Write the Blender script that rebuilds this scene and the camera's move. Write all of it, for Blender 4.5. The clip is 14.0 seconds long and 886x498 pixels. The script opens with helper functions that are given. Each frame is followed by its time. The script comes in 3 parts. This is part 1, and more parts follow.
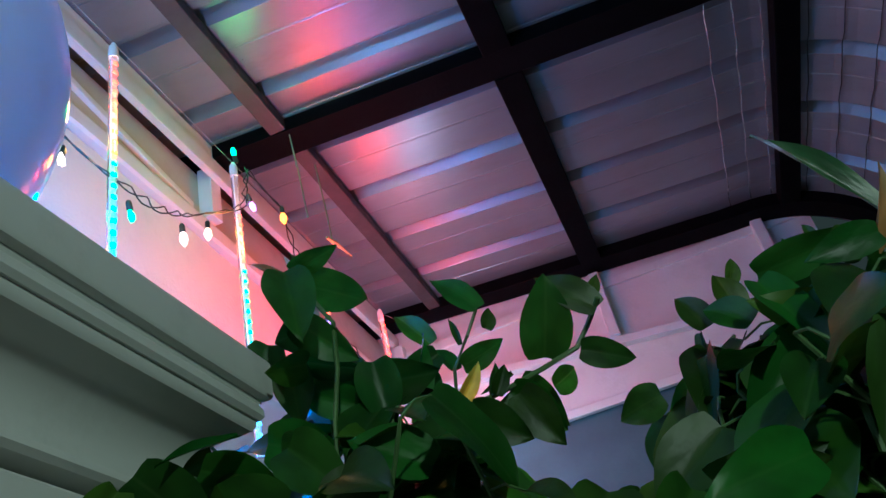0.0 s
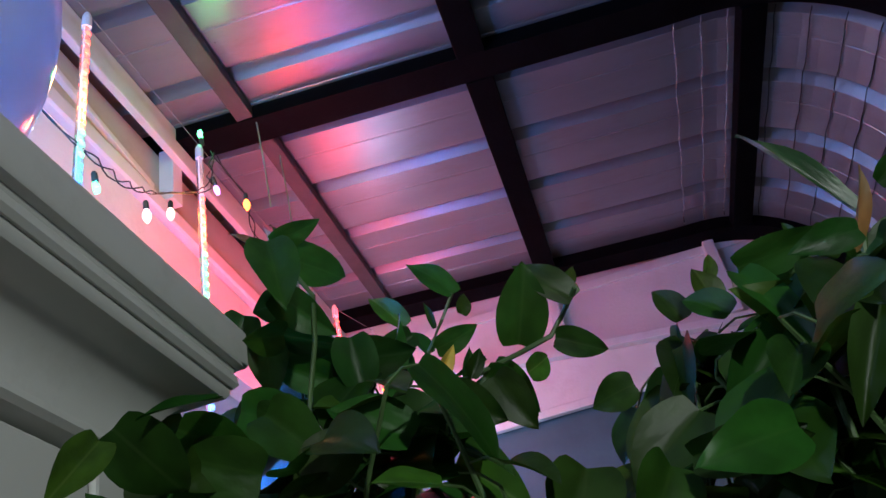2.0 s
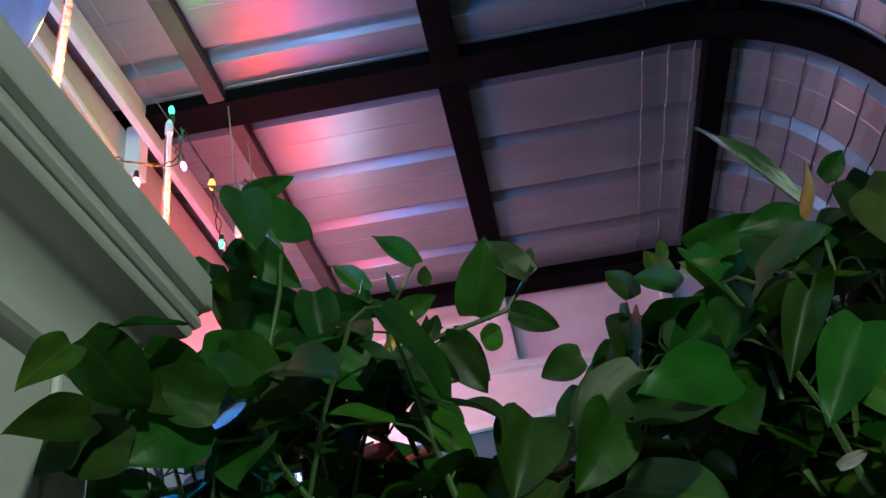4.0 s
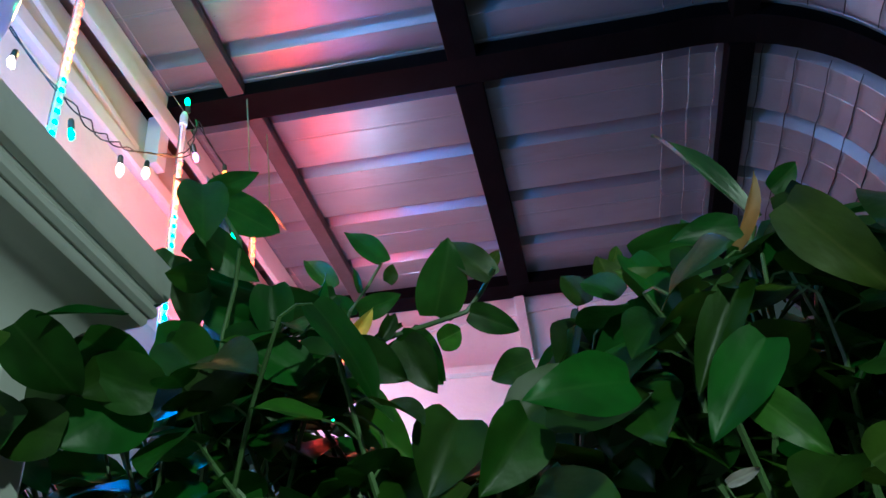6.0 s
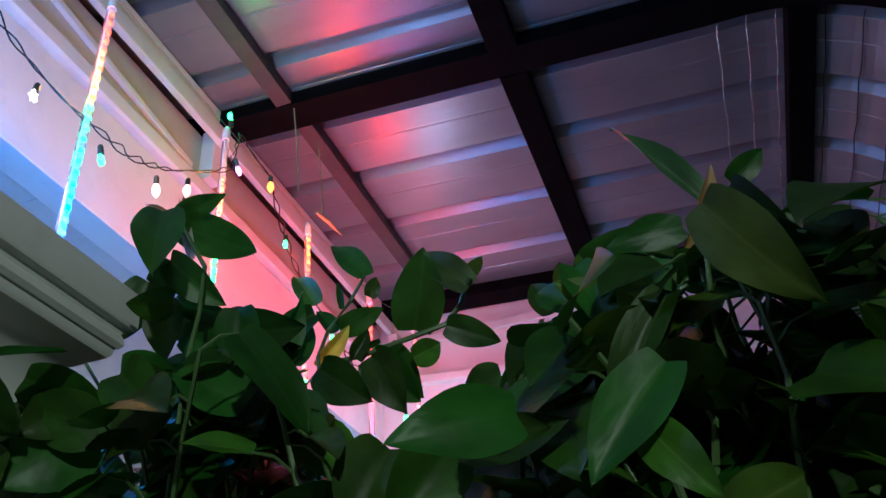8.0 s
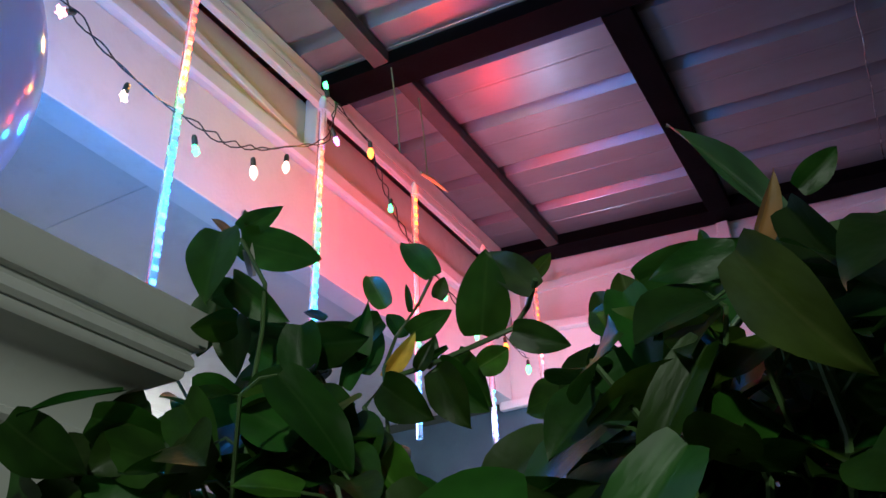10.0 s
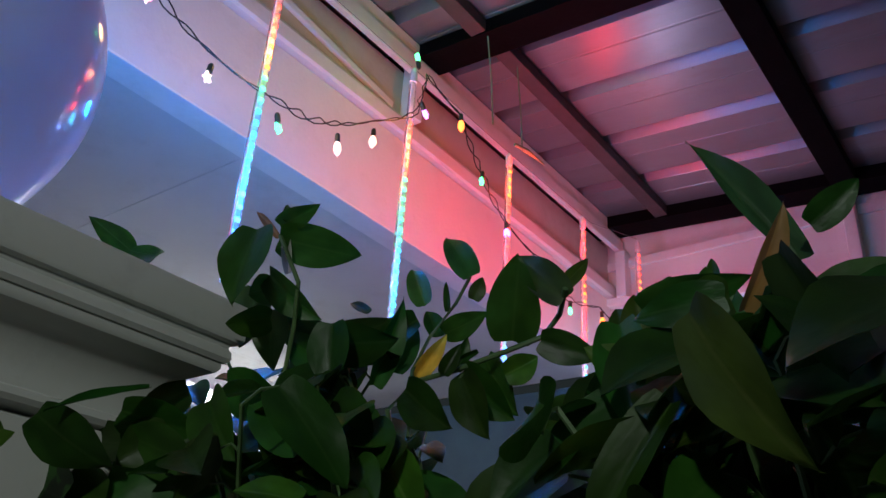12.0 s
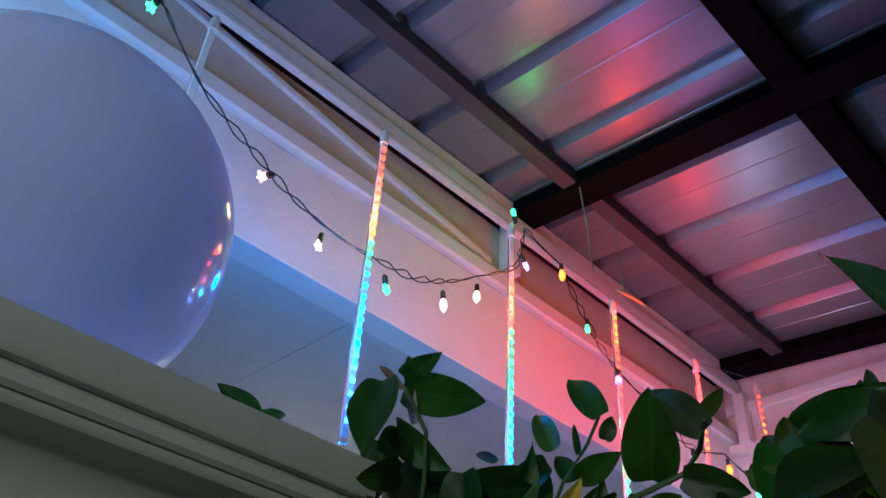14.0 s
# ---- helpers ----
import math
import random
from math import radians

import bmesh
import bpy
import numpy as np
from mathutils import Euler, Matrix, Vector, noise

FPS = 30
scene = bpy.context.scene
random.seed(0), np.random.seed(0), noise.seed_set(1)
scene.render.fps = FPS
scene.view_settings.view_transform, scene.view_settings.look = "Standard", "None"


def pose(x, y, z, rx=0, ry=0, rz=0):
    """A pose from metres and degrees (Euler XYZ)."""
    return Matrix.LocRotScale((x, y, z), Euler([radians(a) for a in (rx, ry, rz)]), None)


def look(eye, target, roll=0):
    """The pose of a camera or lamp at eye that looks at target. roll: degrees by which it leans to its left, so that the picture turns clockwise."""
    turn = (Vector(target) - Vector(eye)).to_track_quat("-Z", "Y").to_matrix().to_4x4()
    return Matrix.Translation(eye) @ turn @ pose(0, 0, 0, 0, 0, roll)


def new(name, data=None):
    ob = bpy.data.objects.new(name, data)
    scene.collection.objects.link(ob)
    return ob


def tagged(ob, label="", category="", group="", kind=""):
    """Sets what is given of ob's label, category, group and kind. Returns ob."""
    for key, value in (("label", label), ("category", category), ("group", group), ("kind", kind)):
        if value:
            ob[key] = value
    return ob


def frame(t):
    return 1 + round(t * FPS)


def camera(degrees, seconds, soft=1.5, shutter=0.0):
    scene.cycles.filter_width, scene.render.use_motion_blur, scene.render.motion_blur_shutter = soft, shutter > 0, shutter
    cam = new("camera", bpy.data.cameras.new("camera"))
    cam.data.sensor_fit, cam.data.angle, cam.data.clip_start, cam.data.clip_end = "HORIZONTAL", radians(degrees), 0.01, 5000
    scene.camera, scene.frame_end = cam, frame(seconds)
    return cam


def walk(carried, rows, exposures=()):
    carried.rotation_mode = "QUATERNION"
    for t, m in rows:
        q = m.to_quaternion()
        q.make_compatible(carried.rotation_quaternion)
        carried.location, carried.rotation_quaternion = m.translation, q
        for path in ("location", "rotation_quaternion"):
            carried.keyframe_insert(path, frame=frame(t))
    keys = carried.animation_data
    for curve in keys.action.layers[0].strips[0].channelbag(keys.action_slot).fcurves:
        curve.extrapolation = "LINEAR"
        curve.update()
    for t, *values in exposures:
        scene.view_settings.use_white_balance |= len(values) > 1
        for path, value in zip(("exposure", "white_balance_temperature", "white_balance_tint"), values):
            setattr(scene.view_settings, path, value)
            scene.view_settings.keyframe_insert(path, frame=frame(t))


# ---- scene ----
cam = camera(55.54, 14.0)
PATH = [
    (0, (-0.039, 0.098, 1.100), (-0.404, 1.723, 2.206), -14.5),
    (0.5, (-0.049, 0.088, 1.096), (-0.356, 1.734, 2.190), -14.9),
    (1, (-0.079, 0.086, 1.087), (-0.325, 1.750, 2.169), -14.8),
    (1.5, (-0.075, 0.095, 1.078), (-0.322, 1.756, 2.164), -14.4),
    (2, (-0.086, 0.097, 1.078), (-0.327, 1.749, 2.180), -13.3),
    (2.5, (-0.091, 0.108, 1.066), (-0.318, 1.757, 2.174), -12.7),
    (3, (-0.105, 0.099, 1.044), (-0.279, 1.750, 2.159), -11.9),
    (3.5, (-0.115, 0.095, 1.019), (-0.237, 1.746, 2.141), -10.9),
    (6, (-0.012, 0.108, 0.997), (-0.241, 1.741, 2.128), -6.6),
    (6.5, (0.033, 0.129, 0.996), (-0.255, 1.750, 2.132), -5.6),
    (7, (0.073, 0.142, 1.002), (-0.298, 1.747, 2.136), -5.2),
    (9.5, (0.208, 0.206, 1.094), (-0.473, 1.729, 2.197), -2.7),
    (10, (0.228, 0.202, 1.122), (-0.595, 1.726, 2.123), -2.3),
    (10.5, (0.265, 0.209, 1.150), (-0.687, 1.712, 2.063), -3.1),
    (11, (0.301, 0.220, 1.169), (-0.731, 1.698, 2.036), -1.2),
    (11.5, (0.321, 0.240, 1.175), (-0.778, 1.688, 2.010), 1.7),
    (12, (0.326, 0.251, 1.180), (-0.781, 1.653, 2.080), 3.9),
    (12.5, (0.320, 0.263, 1.180), (-0.839, 1.540, 2.193), 6.0),
    (13, (0.314, 0.252, 1.174), (-0.856, 1.437, 2.281), 6.5),
    (13.5, (0.308, 0.249, 1.160), (-0.861, 1.361, 2.341), 5.5),
    (14, (0.300, 0.237, 1.156), (-0.857, 1.329, 2.368), 4.1),
]
EXPOSURES = [(0.0, 0.25, 6000, -14), (0.5, 0.2, 7000, 6), (1.0, 0.35, 6200, -10), (1.5, 0.4, 6600, 14), (2.0, 0.35, 6500, 14), (2.5, 0.75, 6600, 0), (3.0, 0.5, 6400, -18), (3.5, 0.6, 6900, -10), (6.0, 0.6, 6000, -16), (6.5, 0.7, 7200, 4), (7.0, 0.45, 6300, -4),
             (9.5, 0.05, 6700, 10), (10.0, 0.05, 6900, 4), (10.5, -0.22, 6900, 5), (11.0, -0.05, 6500, 10), (11.5, -0.1, 6400, 4), (12.0, -0.4, 6700, 10), (12.5, -0.5, 6800, -6), (13.0, -0.5, 7200, 6), (13.5, -0.6, 6800, 14), (14.0, -0.5, 6400, 0)]
walk(cam, [(t, look(eye, target, roll)) for t, eye, target, roll in PATH], EXPOSURES)

# ---- light ----
world = bpy.data.worlds.new("night_sky")
scene.world = world
world.use_nodes = True
wbg = world.node_tree.nodes["Background"]
wbg.inputs["Color"].default_value = (0.45, 0.6, 0.66, 1)
wbg.inputs["Strength"].default_value = 0.042


def lamp(name, kind, place, colour, watts, size=0.05, target=None, label="", spread=180):
    data = bpy.data.lights.new(name, kind)
    data.energy, data.color = watts, colour
    if kind == "AREA":
        data.shape, data.size, data.spread = "DISK", size, radians(spread)
    else:
        data.shadow_soft_size = size
    ob = new(name, data)
    ob.matrix_world = look(place, target) if target else Matrix.Translation(place)
    if label:
        tagged(ob, label, "lamp")
    return ob


# ---- materials ----
def material(name, base, rough=0.5, metal=0.0, spread=0.15, scale=8.0, bump=0.15, fine=60.0, dirt=None, dirt_amount=0.35,
             per_object=0.0, transmission=0.0, sub=0.0, coat=0.0, stretch=(1, 1, 1), specular=0.5, specks=None):
    m = bpy.data.materials.new(name)
    m.use_nodes = True
    t = m.node_tree
    n, l = t.nodes, t.links
    b = n["Principled BSDF"]
    co = n.new("ShaderNodeTexCoord")
    mp = n.new("ShaderNodeMapping")
    mp.inputs["Scale"].default_value = stretch
    l.new(co.outputs["Object"], mp.inputs["Vector"])
    a = n.new("ShaderNodeTexNoise")
    a.inputs["Scale"].default_value, a.inputs["Detail"].default_value = scale, 6
    l.new(mp.outputs[0], a.inputs["Vector"])
    f = n.new("ShaderNodeTexNoise")
    f.inputs["Scale"].default_value, f.inputs["Detail"].default_value = fine, 5
    l.new(mp.outputs[0], f.inputs["Vector"])
    ramp = n.new("ShaderNodeValToRGB")
    ramp.color_ramp.elements[0].position, ramp.color_ramp.elements[1].position = 0.3, 0.7
    ramp.color_ramp.elements[0].color = (*[c * (1 - spread) for c in base], 1)
    ramp.color_ramp.elements[1].color = (*[min(1, c * (1 + spread)) for c in base], 1)
    l.new(a.outputs["Fac"], ramp.inputs["Fac"])
    colour = ramp.outputs["Color"]
    if dirt:
        d = n.new("ShaderNodeTexNoise")
        d.inputs["Scale"].default_value, d.inputs["Detail"].default_value, d.inputs["Roughness"].default_value = scale * 2.3, 9, 0.7
        l.new(mp.outputs[0], d.inputs["Vector"])
        dr = n.new("ShaderNodeMapRange")
        dr.inputs["From Min"].default_value, dr.inputs["From Max"].default_value = 0.52, 0.75
        dr.inputs["To Max"].default_value = dirt_amount
        l.new(d.outputs["Fac"], dr.inputs["Value"])
        mix = n.new("ShaderNodeMixRGB")
        mix.inputs["Color2"].default_value = (*dirt, 1)
        l.new(dr.outputs[0], mix.inputs["Fac"])
        l.new(colour, mix.inputs["Color1"])
        colour = mix.outputs[0]
    if specks:
        vo = n.new("ShaderNodeTexVoronoi")
        vo.inputs["Scale"].default_value = 22.0
        l.new(co.outputs["Object"], vo.inputs["Vector"])
        sp = n.new("ShaderNodeMapRange")
        sp.inputs["From Min"].default_value, sp.inputs["From Max"].default_value = 0.03, 0.06
        sp.inputs["To Min"].default_value, sp.inputs["To Max"].default_value = 1.0, 0.0
        l.new(vo.outputs["Distance"], sp.inputs["Value"])
        pick = n.new("ShaderNodeMath")
        pick.operation = "GREATER_THAN"
        pick.inputs[1].default_value = 0.62
        l.new(a.outputs["Fac"], pick.inputs[0])
        both = n.new("ShaderNodeMath")
        both.operation = "MULTIPLY"
        l.new(sp.outputs[0], both.inputs[0])
        l.new(pick.outputs[0], both.inputs[1])
        ms = n.new("ShaderNodeMixRGB")
        ms.inputs["Color2"].default_value = (*specks, 1)
        l.new(both.outputs[0], ms.inputs["Fac"])
        l.new(colour, ms.inputs["Color1"])
        colour = ms.outputs[0]
    if per_object:
        oi = n.new("ShaderNodeObjectInfo")
        hs = n.new("ShaderNodeHueSaturation")
        v = n.new("ShaderNodeMapRange")
        v.inputs["To Min"].default_value, v.inputs["To Max"].default_value = 1 - per_object, 1 + per_object
        h = n.new("ShaderNodeMapRange")
        h.inputs["To Min"].default_value, h.inputs["To Max"].default_value = 0.5 - 0.06 * per_object, 0.5 + 0.05 * per_object
        l.new(oi.outputs["Random"], v.inputs["Value"])
        l.new(oi.outputs["Random"], h.inputs["Value"])
        l.new(v.outputs[0], hs.inputs["Value"])
        l.new(h.outputs[0], hs.inputs["Hue"])
        l.new(colour, hs.inputs["Color"])
        colour = hs.outputs[0]
    l.new(colour, b.inputs["Base Color"])
    rr = n.new("ShaderNodeMapRange")
    rr.inputs["To Min"].default_value, rr.inputs["To Max"].default_value = max(0.02, rough - 0.12), min(1, rough + 0.12)
    l.new(f.outputs["Fac"], rr.inputs["Value"])
    l.new(rr.outputs[0], b.inputs["Roughness"])
    b.inputs["Metallic"].default_value = metal
    b.inputs["Transmission Weight"].default_value = transmission
    b.inputs["Coat Weight"].default_value = coat
    b.inputs["Specular IOR Level"].default_value = specular
    if sub:
        b.inputs["Subsurface Weight"].default_value, b.inputs["Subsurface Scale"].default_value = sub, 0.02
    if bump:
        bp = n.new("ShaderNodeBump")
        bp.inputs["Strength"].default_value, bp.inputs["Distance"].default_value = bump, 0.004
        l.new(f.outputs["Fac"], bp.inputs["Height"])
        l.new(bp.outputs[0], b.inputs["Normal"])
    return m


def glow(name, colour, strength):
    m = bpy.data.materials.new(name)
    m.use_nodes = True
    b = m.node_tree.nodes["Principled BSDF"]
    b.inputs["Base Color"].default_value = (*colour, 1)
    b.inputs["Emission Color"].default_value = (*colour, 1)
    b.inputs["Emission Strength"].default_value = strength
    return m


WHITE_PAINT = material("white_paint", (0.74, 0.74, 0.72), 0.45, spread=0.05, scale=5, bump=0.12, fine=40, dirt=(0.42, 0.38, 0.32), dirt_amount=0.3)
WALL_PAINT = material("wall_paint", (0.72, 0.71, 0.68), 0.6, spread=0.06, scale=3, bump=0.25, fine=90, dirt=(0.45, 0.42, 0.36), dirt_amount=0.3)
CEILING_BOARD = material("ceiling_board", (0.6, 0.61, 0.6), 0.65, spread=0.07, scale=2.5, bump=0.2, fine=70, dirt=(0.36, 0.35, 0.32), dirt_amount=0.35)
CABINET_PAINT = material("cabinet_paint", (0.62, 0.63, 0.6), 0.38, spread=0.04, scale=4, bump=0.06, fine=50, dirt=(0.3, 0.29, 0.26), dirt_amount=0.3)
ROOF_METAL = material("roof_metal", (0.26, 0.27, 0.29), 0.34, metal=0.55, spread=0.1, scale=3, bump=0.05, fine=25, dirt=(0.2, 0.17, 0.14), dirt_amount=0.35, stretch=(0.7, 2.0, 2.0), specks=(0.05, 0.035, 0.025))
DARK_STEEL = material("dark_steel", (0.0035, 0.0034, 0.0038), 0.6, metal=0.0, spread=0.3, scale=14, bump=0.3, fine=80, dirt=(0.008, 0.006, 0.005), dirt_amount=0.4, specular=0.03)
BROWN_STEEL = material("brown_steel", (0.05, 0.042, 0.04), 0.6, metal=0.0, spread=0.25, scale=12, bump=0.25, fine=70, dirt=(0.05, 0.035, 0.03), dirt_amount=0.5)
TEAL = material("teal_board", (0.05, 0.11, 0.13), 0.6, spread=0.2, scale=5)
CONCRETE = material("concrete", (0.28, 0.27, 0.25), 0.8, spread=0.2, scale=4, bump=0.5, fine=60, dirt=(0.14, 0.13, 0.11))
# near-black colour stands for the shade inside the eave gap
GAP_SHADE = material("gap_shade", (0.03, 0.03, 0.03), 0.9, spread=0.3)
UPPER_PAINT = material("old_cream_paint", (0.48, 0.46, 0.41), 0.6, spread=0.1, scale=4, bump=0.2, fine=60, dirt=(0.28, 0.24, 0.18), dirt_amount=0.4)
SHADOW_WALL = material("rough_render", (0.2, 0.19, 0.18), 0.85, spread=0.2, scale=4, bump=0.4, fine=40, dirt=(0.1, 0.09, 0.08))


# ---- shapes ----
def part(name, bm, mat, parent=None, label="", smooth=False):
    me = bpy.data.meshes.new(name)
    bmesh.ops.recalc_face_normals(bm, faces=bm.faces)
    bm.to_mesh(me)
    bm.free()
    if smooth:
        me.shade_smooth()
        me.set_sharp_from_angle(angle=radians(32))
    for x in mat if isinstance(mat, (list, tuple)) else (mat,):
        me.materials.append(x)
    ob = new(name, me)
    if parent:
        ob.parent = parent
        ob.matrix_parent_inverse = parent.matrix_world.inverted()
    if label:
        ob["label"] = label
    return ob


def add_box(bm, x0, x1, y0, y1, z0, z1, bevel=0.0):
    r = bmesh.ops.create_cube(bm, size=1, matrix=Matrix.Translation(((x0 + x1) / 2, (y0 + y1) / 2, (z0 + z1) / 2)) @ Matrix.Diagonal((x1 - x0, y1 - y0, z1 - z0, 1)))
    if bevel:
        es = list({e for v in r["verts"] for e in v.link_edges})
        bmesh.ops.bevel(bm, geom=es, offset=bevel, segments=2, affect="EDGES", profile=0.6)
    return bm


def box(x0, x1, y0, y1, z0, z1, bevel=0.0):
    return add_box(bmesh.new(), x0, x1, y0, y1, z0, z1, bevel)


def extrude_profile(pts, y0, y1, closed=True):
    """A profile in x and z, drawn out along y."""
    bm = bmesh.new()
    a = [bm.verts.new((x, y0, z)) for x, z in pts]
    b = [bm.verts.new((x, y1, z)) for x, z in pts]
    n = len(pts)
    for i in range(n if closed else n - 1):
        j = (i + 1) % n
        bm.faces.new((a[i], a[j], b[j], b[i]))
    if closed:
        bm.faces.new(a[::-1])
        bm.faces.new(b)
    return bm


def add_tube(bm, pts, radius, sides=6, cap=True):
    """A round bar along a line of points; radius may be a list."""
    pts = [Vector(p) for p in pts]
    rings = []
    for i, p in enumerate(pts):
        d = (pts[min(i + 1, len(pts) - 1)] - pts[max(i - 1, 0)]).normalized()
        u = d.cross(Vector((0.31, 0.17, 0.93))).normalized()
        v = d.cross(u)
        r = radius[i] if isinstance(radius, (list, tuple)) else radius
        rings.append([bm.verts.new(p + r * (math.cos(k * math.tau / sides) * u + math.sin(k * math.tau / sides) * v)) for k in range(sides)])
    for a, b in zip(rings, rings[1:]):
        for k in range(sides):
            bm.faces.new((a[k], a[(k + 1) % sides], b[(k + 1) % sides], b[k]))
    if cap:
        bm.faces.new(rings[0][::-1])
        bm.faces.new(rings[-1])
    return bm


def structure(ob, label, category):
    return tagged(ob, label, category, kind="structure")


# ---- the covered yard ----
X_FASCIA, Z_EDGE = -1.10, 2.293
Y_BACK, Y_NEAR, Y_FAR = -2.5, -1.6, 3.2


def roof_z(x):
    """Height of the underside of the arched ribs."""
    if x < 0.48:
        return 2.86 - 0.075 * (x + 0.8)
    return 2.22 + math.sqrt(max(0.0, 0.548 ** 2 - (x - 0.48) ** 2))


def roof_line():
    xs = [-1.3 + 0.1 * i for i in range(18)] + [0.48 + 0.548 * math.sin(math.radians(a)) for a in range(4, 91, 6)]
    return [(x, roof_z(x)) for x in xs]


structure(part("floor", box(-3.2, 3.4, Y_BACK, Y_FAR + 0.1, -0.1, 0.0), CONCRETE), "grey concrete yard floor, worn and dusty", "floor")
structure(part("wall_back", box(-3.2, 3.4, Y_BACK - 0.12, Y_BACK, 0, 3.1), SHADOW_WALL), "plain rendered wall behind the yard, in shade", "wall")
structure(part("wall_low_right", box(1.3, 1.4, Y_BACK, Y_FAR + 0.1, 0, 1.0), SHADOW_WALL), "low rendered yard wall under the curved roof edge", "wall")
structure(part("wall_end", box(-3.2, 1.4, Y_FAR + 0.03, Y_FAR + 0.1, 0, 2.27), TEAL), "dark teal boarded end wall of the yard", "wall")

# white gable boarding over the end wall
gable = structure(part("gable_board", box(-1.15, 0.72, Y_FAR + 0.012, Y_FAR + 0.05, 2.265, 2.92), WALL_PAINT), "white painted gable boarding under the roof", "wall")
part("top_rail", box(-1.15, 0.7, Y_FAR - 0.006, Y_FAR + 0.01, 2.735, 2.775, 0.004), WHITE_PAINT, gable)
bm = box(-1.15, 0.72, Y_FAR - 0.034, Y_FAR + 0.01, -0.017, 0.017, 0.004)
bmesh.ops.transform(bm, matrix=Matrix.Translation((0, 0, 2.472)) @ Matrix.Rotation(radians(5.8), 4, "Y"), verts=bm.verts)
part("middle_rail", bm, WHITE_PAINT, gable)
for px in (-1.03, -0.145, 0.52):
    part("post", box(px - 0.022, px + 0.022, Y_FAR - 0.045, Y_FAR + 0.011, 2.49 - 0.1 * px, 2.80, 0.005), WHITE_PAINT, gable)
part("bottom_rail", box(-1.15, 0.72, Y_FAR - 0.02, Y_FAR + 0.01, 2.25, 2.285, 0.004), WHITE_PAINT, gable)

# house eave: wall board over the soffit, trim strip, upper board, gap and top plate
eave = structure(part("wall_board", box(-1.13, X_FASCIA, Y_NEAR, Y_FAR, Z_EDGE, 2.60, 0.003), WALL_PAINT), "white painted wall board along the house eave", "wall")
part("trim_strip", extrude_profile([(-1.13, 2.604), (-1.082, 2.604), (-1.074, 2.610), (-1.074, 2.652), (-1.08, 2.664), (-1.13, 2.668)], Y_NEAR, Y_FAR), WALL_PAINT, eave)
part("upper_board", box(-1.14, -1.105, Y_NEAR, Y_FAR, 2.672, 2.848, 0.003), UPPER_PAINT, eave)
part("top_plate", extrude_profile([(-1.056, 2.806), (-1.036, 2.806), (-1.034, 2.81), (-1.034, 2.862), (-1.044, 2.866), (-1.044, 2.925), (-1.056, 2.925)], Y_NEAR, Y_FAR), WHITE_PAINT, eave)
bm = box(-0.6, 0.6, -0.008, 0.008, -0.011, 0.011, 0.003)
bmesh.ops.transform(bm, matrix=Matrix.Translation((-1.096, 1.16, 2.765)) @ Matrix.Rotation(radians(90), 4, "Z") @ Matrix.Rotation(radians(7.5), 4, "Y"), verts=bm.verts)
part("batten", bm, WALL_PAINT, eave)
for by in (1.83,):
    part("stud", box(-1.104, -1.058, by - 0.026, by + 0.026, 2.672, 2.86, 0.003), WHITE_PAINT, eave)
# wall behind the gap, coloured near black so the slot reads as shaded
structure(part("wall_house_top", box(-1.45, -1.35, Y_NEAR, Y_FAR, 2.32, 3.2), GAP_SHADE), "upper house wall behind the eave gap, its shade put into a near-black colour", "wall")

# porch soffit with panel joints
porch = structure(part("ceiling_porch", box(-3.0, -1.131, Y_NEAR, Y_FAR, Z_EDGE + 0.012, Z_EDGE + 0.03), CEILING_BOARD), "grey-white flat porch ceiling of sheet panels", "ceiling")
bm = bmesh.new()
joints = [Y_NEAR, 0.11, 1.335, 2.555, Y_FAR]
for a, b in zip(joints, joints[1:]):
    for c, d in ((-3.0, -2.35), (-2.35, -1.131)):
        add_box(bm, c + 0.001, d - 0.001, a + 0.001, b - 0.001, Z_EDGE + 0.003, Z_EDGE + 0.011)
structure(part("ceiling_panels", bm, CEILING_BOARD), "flat ceiling panels with thin dark joints", "ceiling")
part("edge_trim", box(-1.175, X_FASCIA + 0.003, Y_NEAR, Y_FAR, Z_EDGE - 0.008, Z_EDGE - 0.001, 0.002), WHITE_PAINT, eave)
structure(part("wall_house", box(-2.6, -2.5, Y_NEAR, Y_FAR, 0, Z_EDGE), WALL_PAINT), "white house wall at the back of the porch", "wall")


# roof: trapezoidal metal sheets over arched ribs and long purlins
def roof_sheet():
    line = roof_line()
    # outward normals
    dense = [(x, z + 0.052) for x, z in line]
    prof = []
    y, period = -1.6, 0.296
    offs = 0.2
    k = math.floor((y - offs) / period)
    while offs + k * period < Y_FAR + 0.15:
        c = offs + k * period
        prof += [(c - 0.05, 0.0), (c - 0.049, 0.001), (c - 0.040, 0.034), (c - 0.038, 0.036), (c - 0.012, 0.036), (c - 0.010, 0.034), (c + 0.013, 0.001), (c + 0.015, 0.0), (c + 0.1, 0.0), (c + 0.103, 0.0018), (c + 0.109, 0.0018), (c + 0.112, 0.0)]
        k += 1
    prof.sort()
    bm = bmesh.new()
    grid = []
    for i, (x, z) in enumerate(dense):
        x0, z0 = dense[max(i - 1, 0)]
        x1, z1 = dense[min(i + 1, len(dense) - 1)]
        d = Vector((x1 - x0, 0, z1 - z0)).normalized()
        nx, nz = -d.z, d.x
        grid.append([bm.verts.new((x + nx * h, yy, z + nz * h)) for yy, h in prof])
    for a, b in zip(grid, grid[1:]):
        for j in range(len(prof) - 1):
            bm.faces.new((a[j], a[j + 1], b[j + 1], b[j]))
    return bm


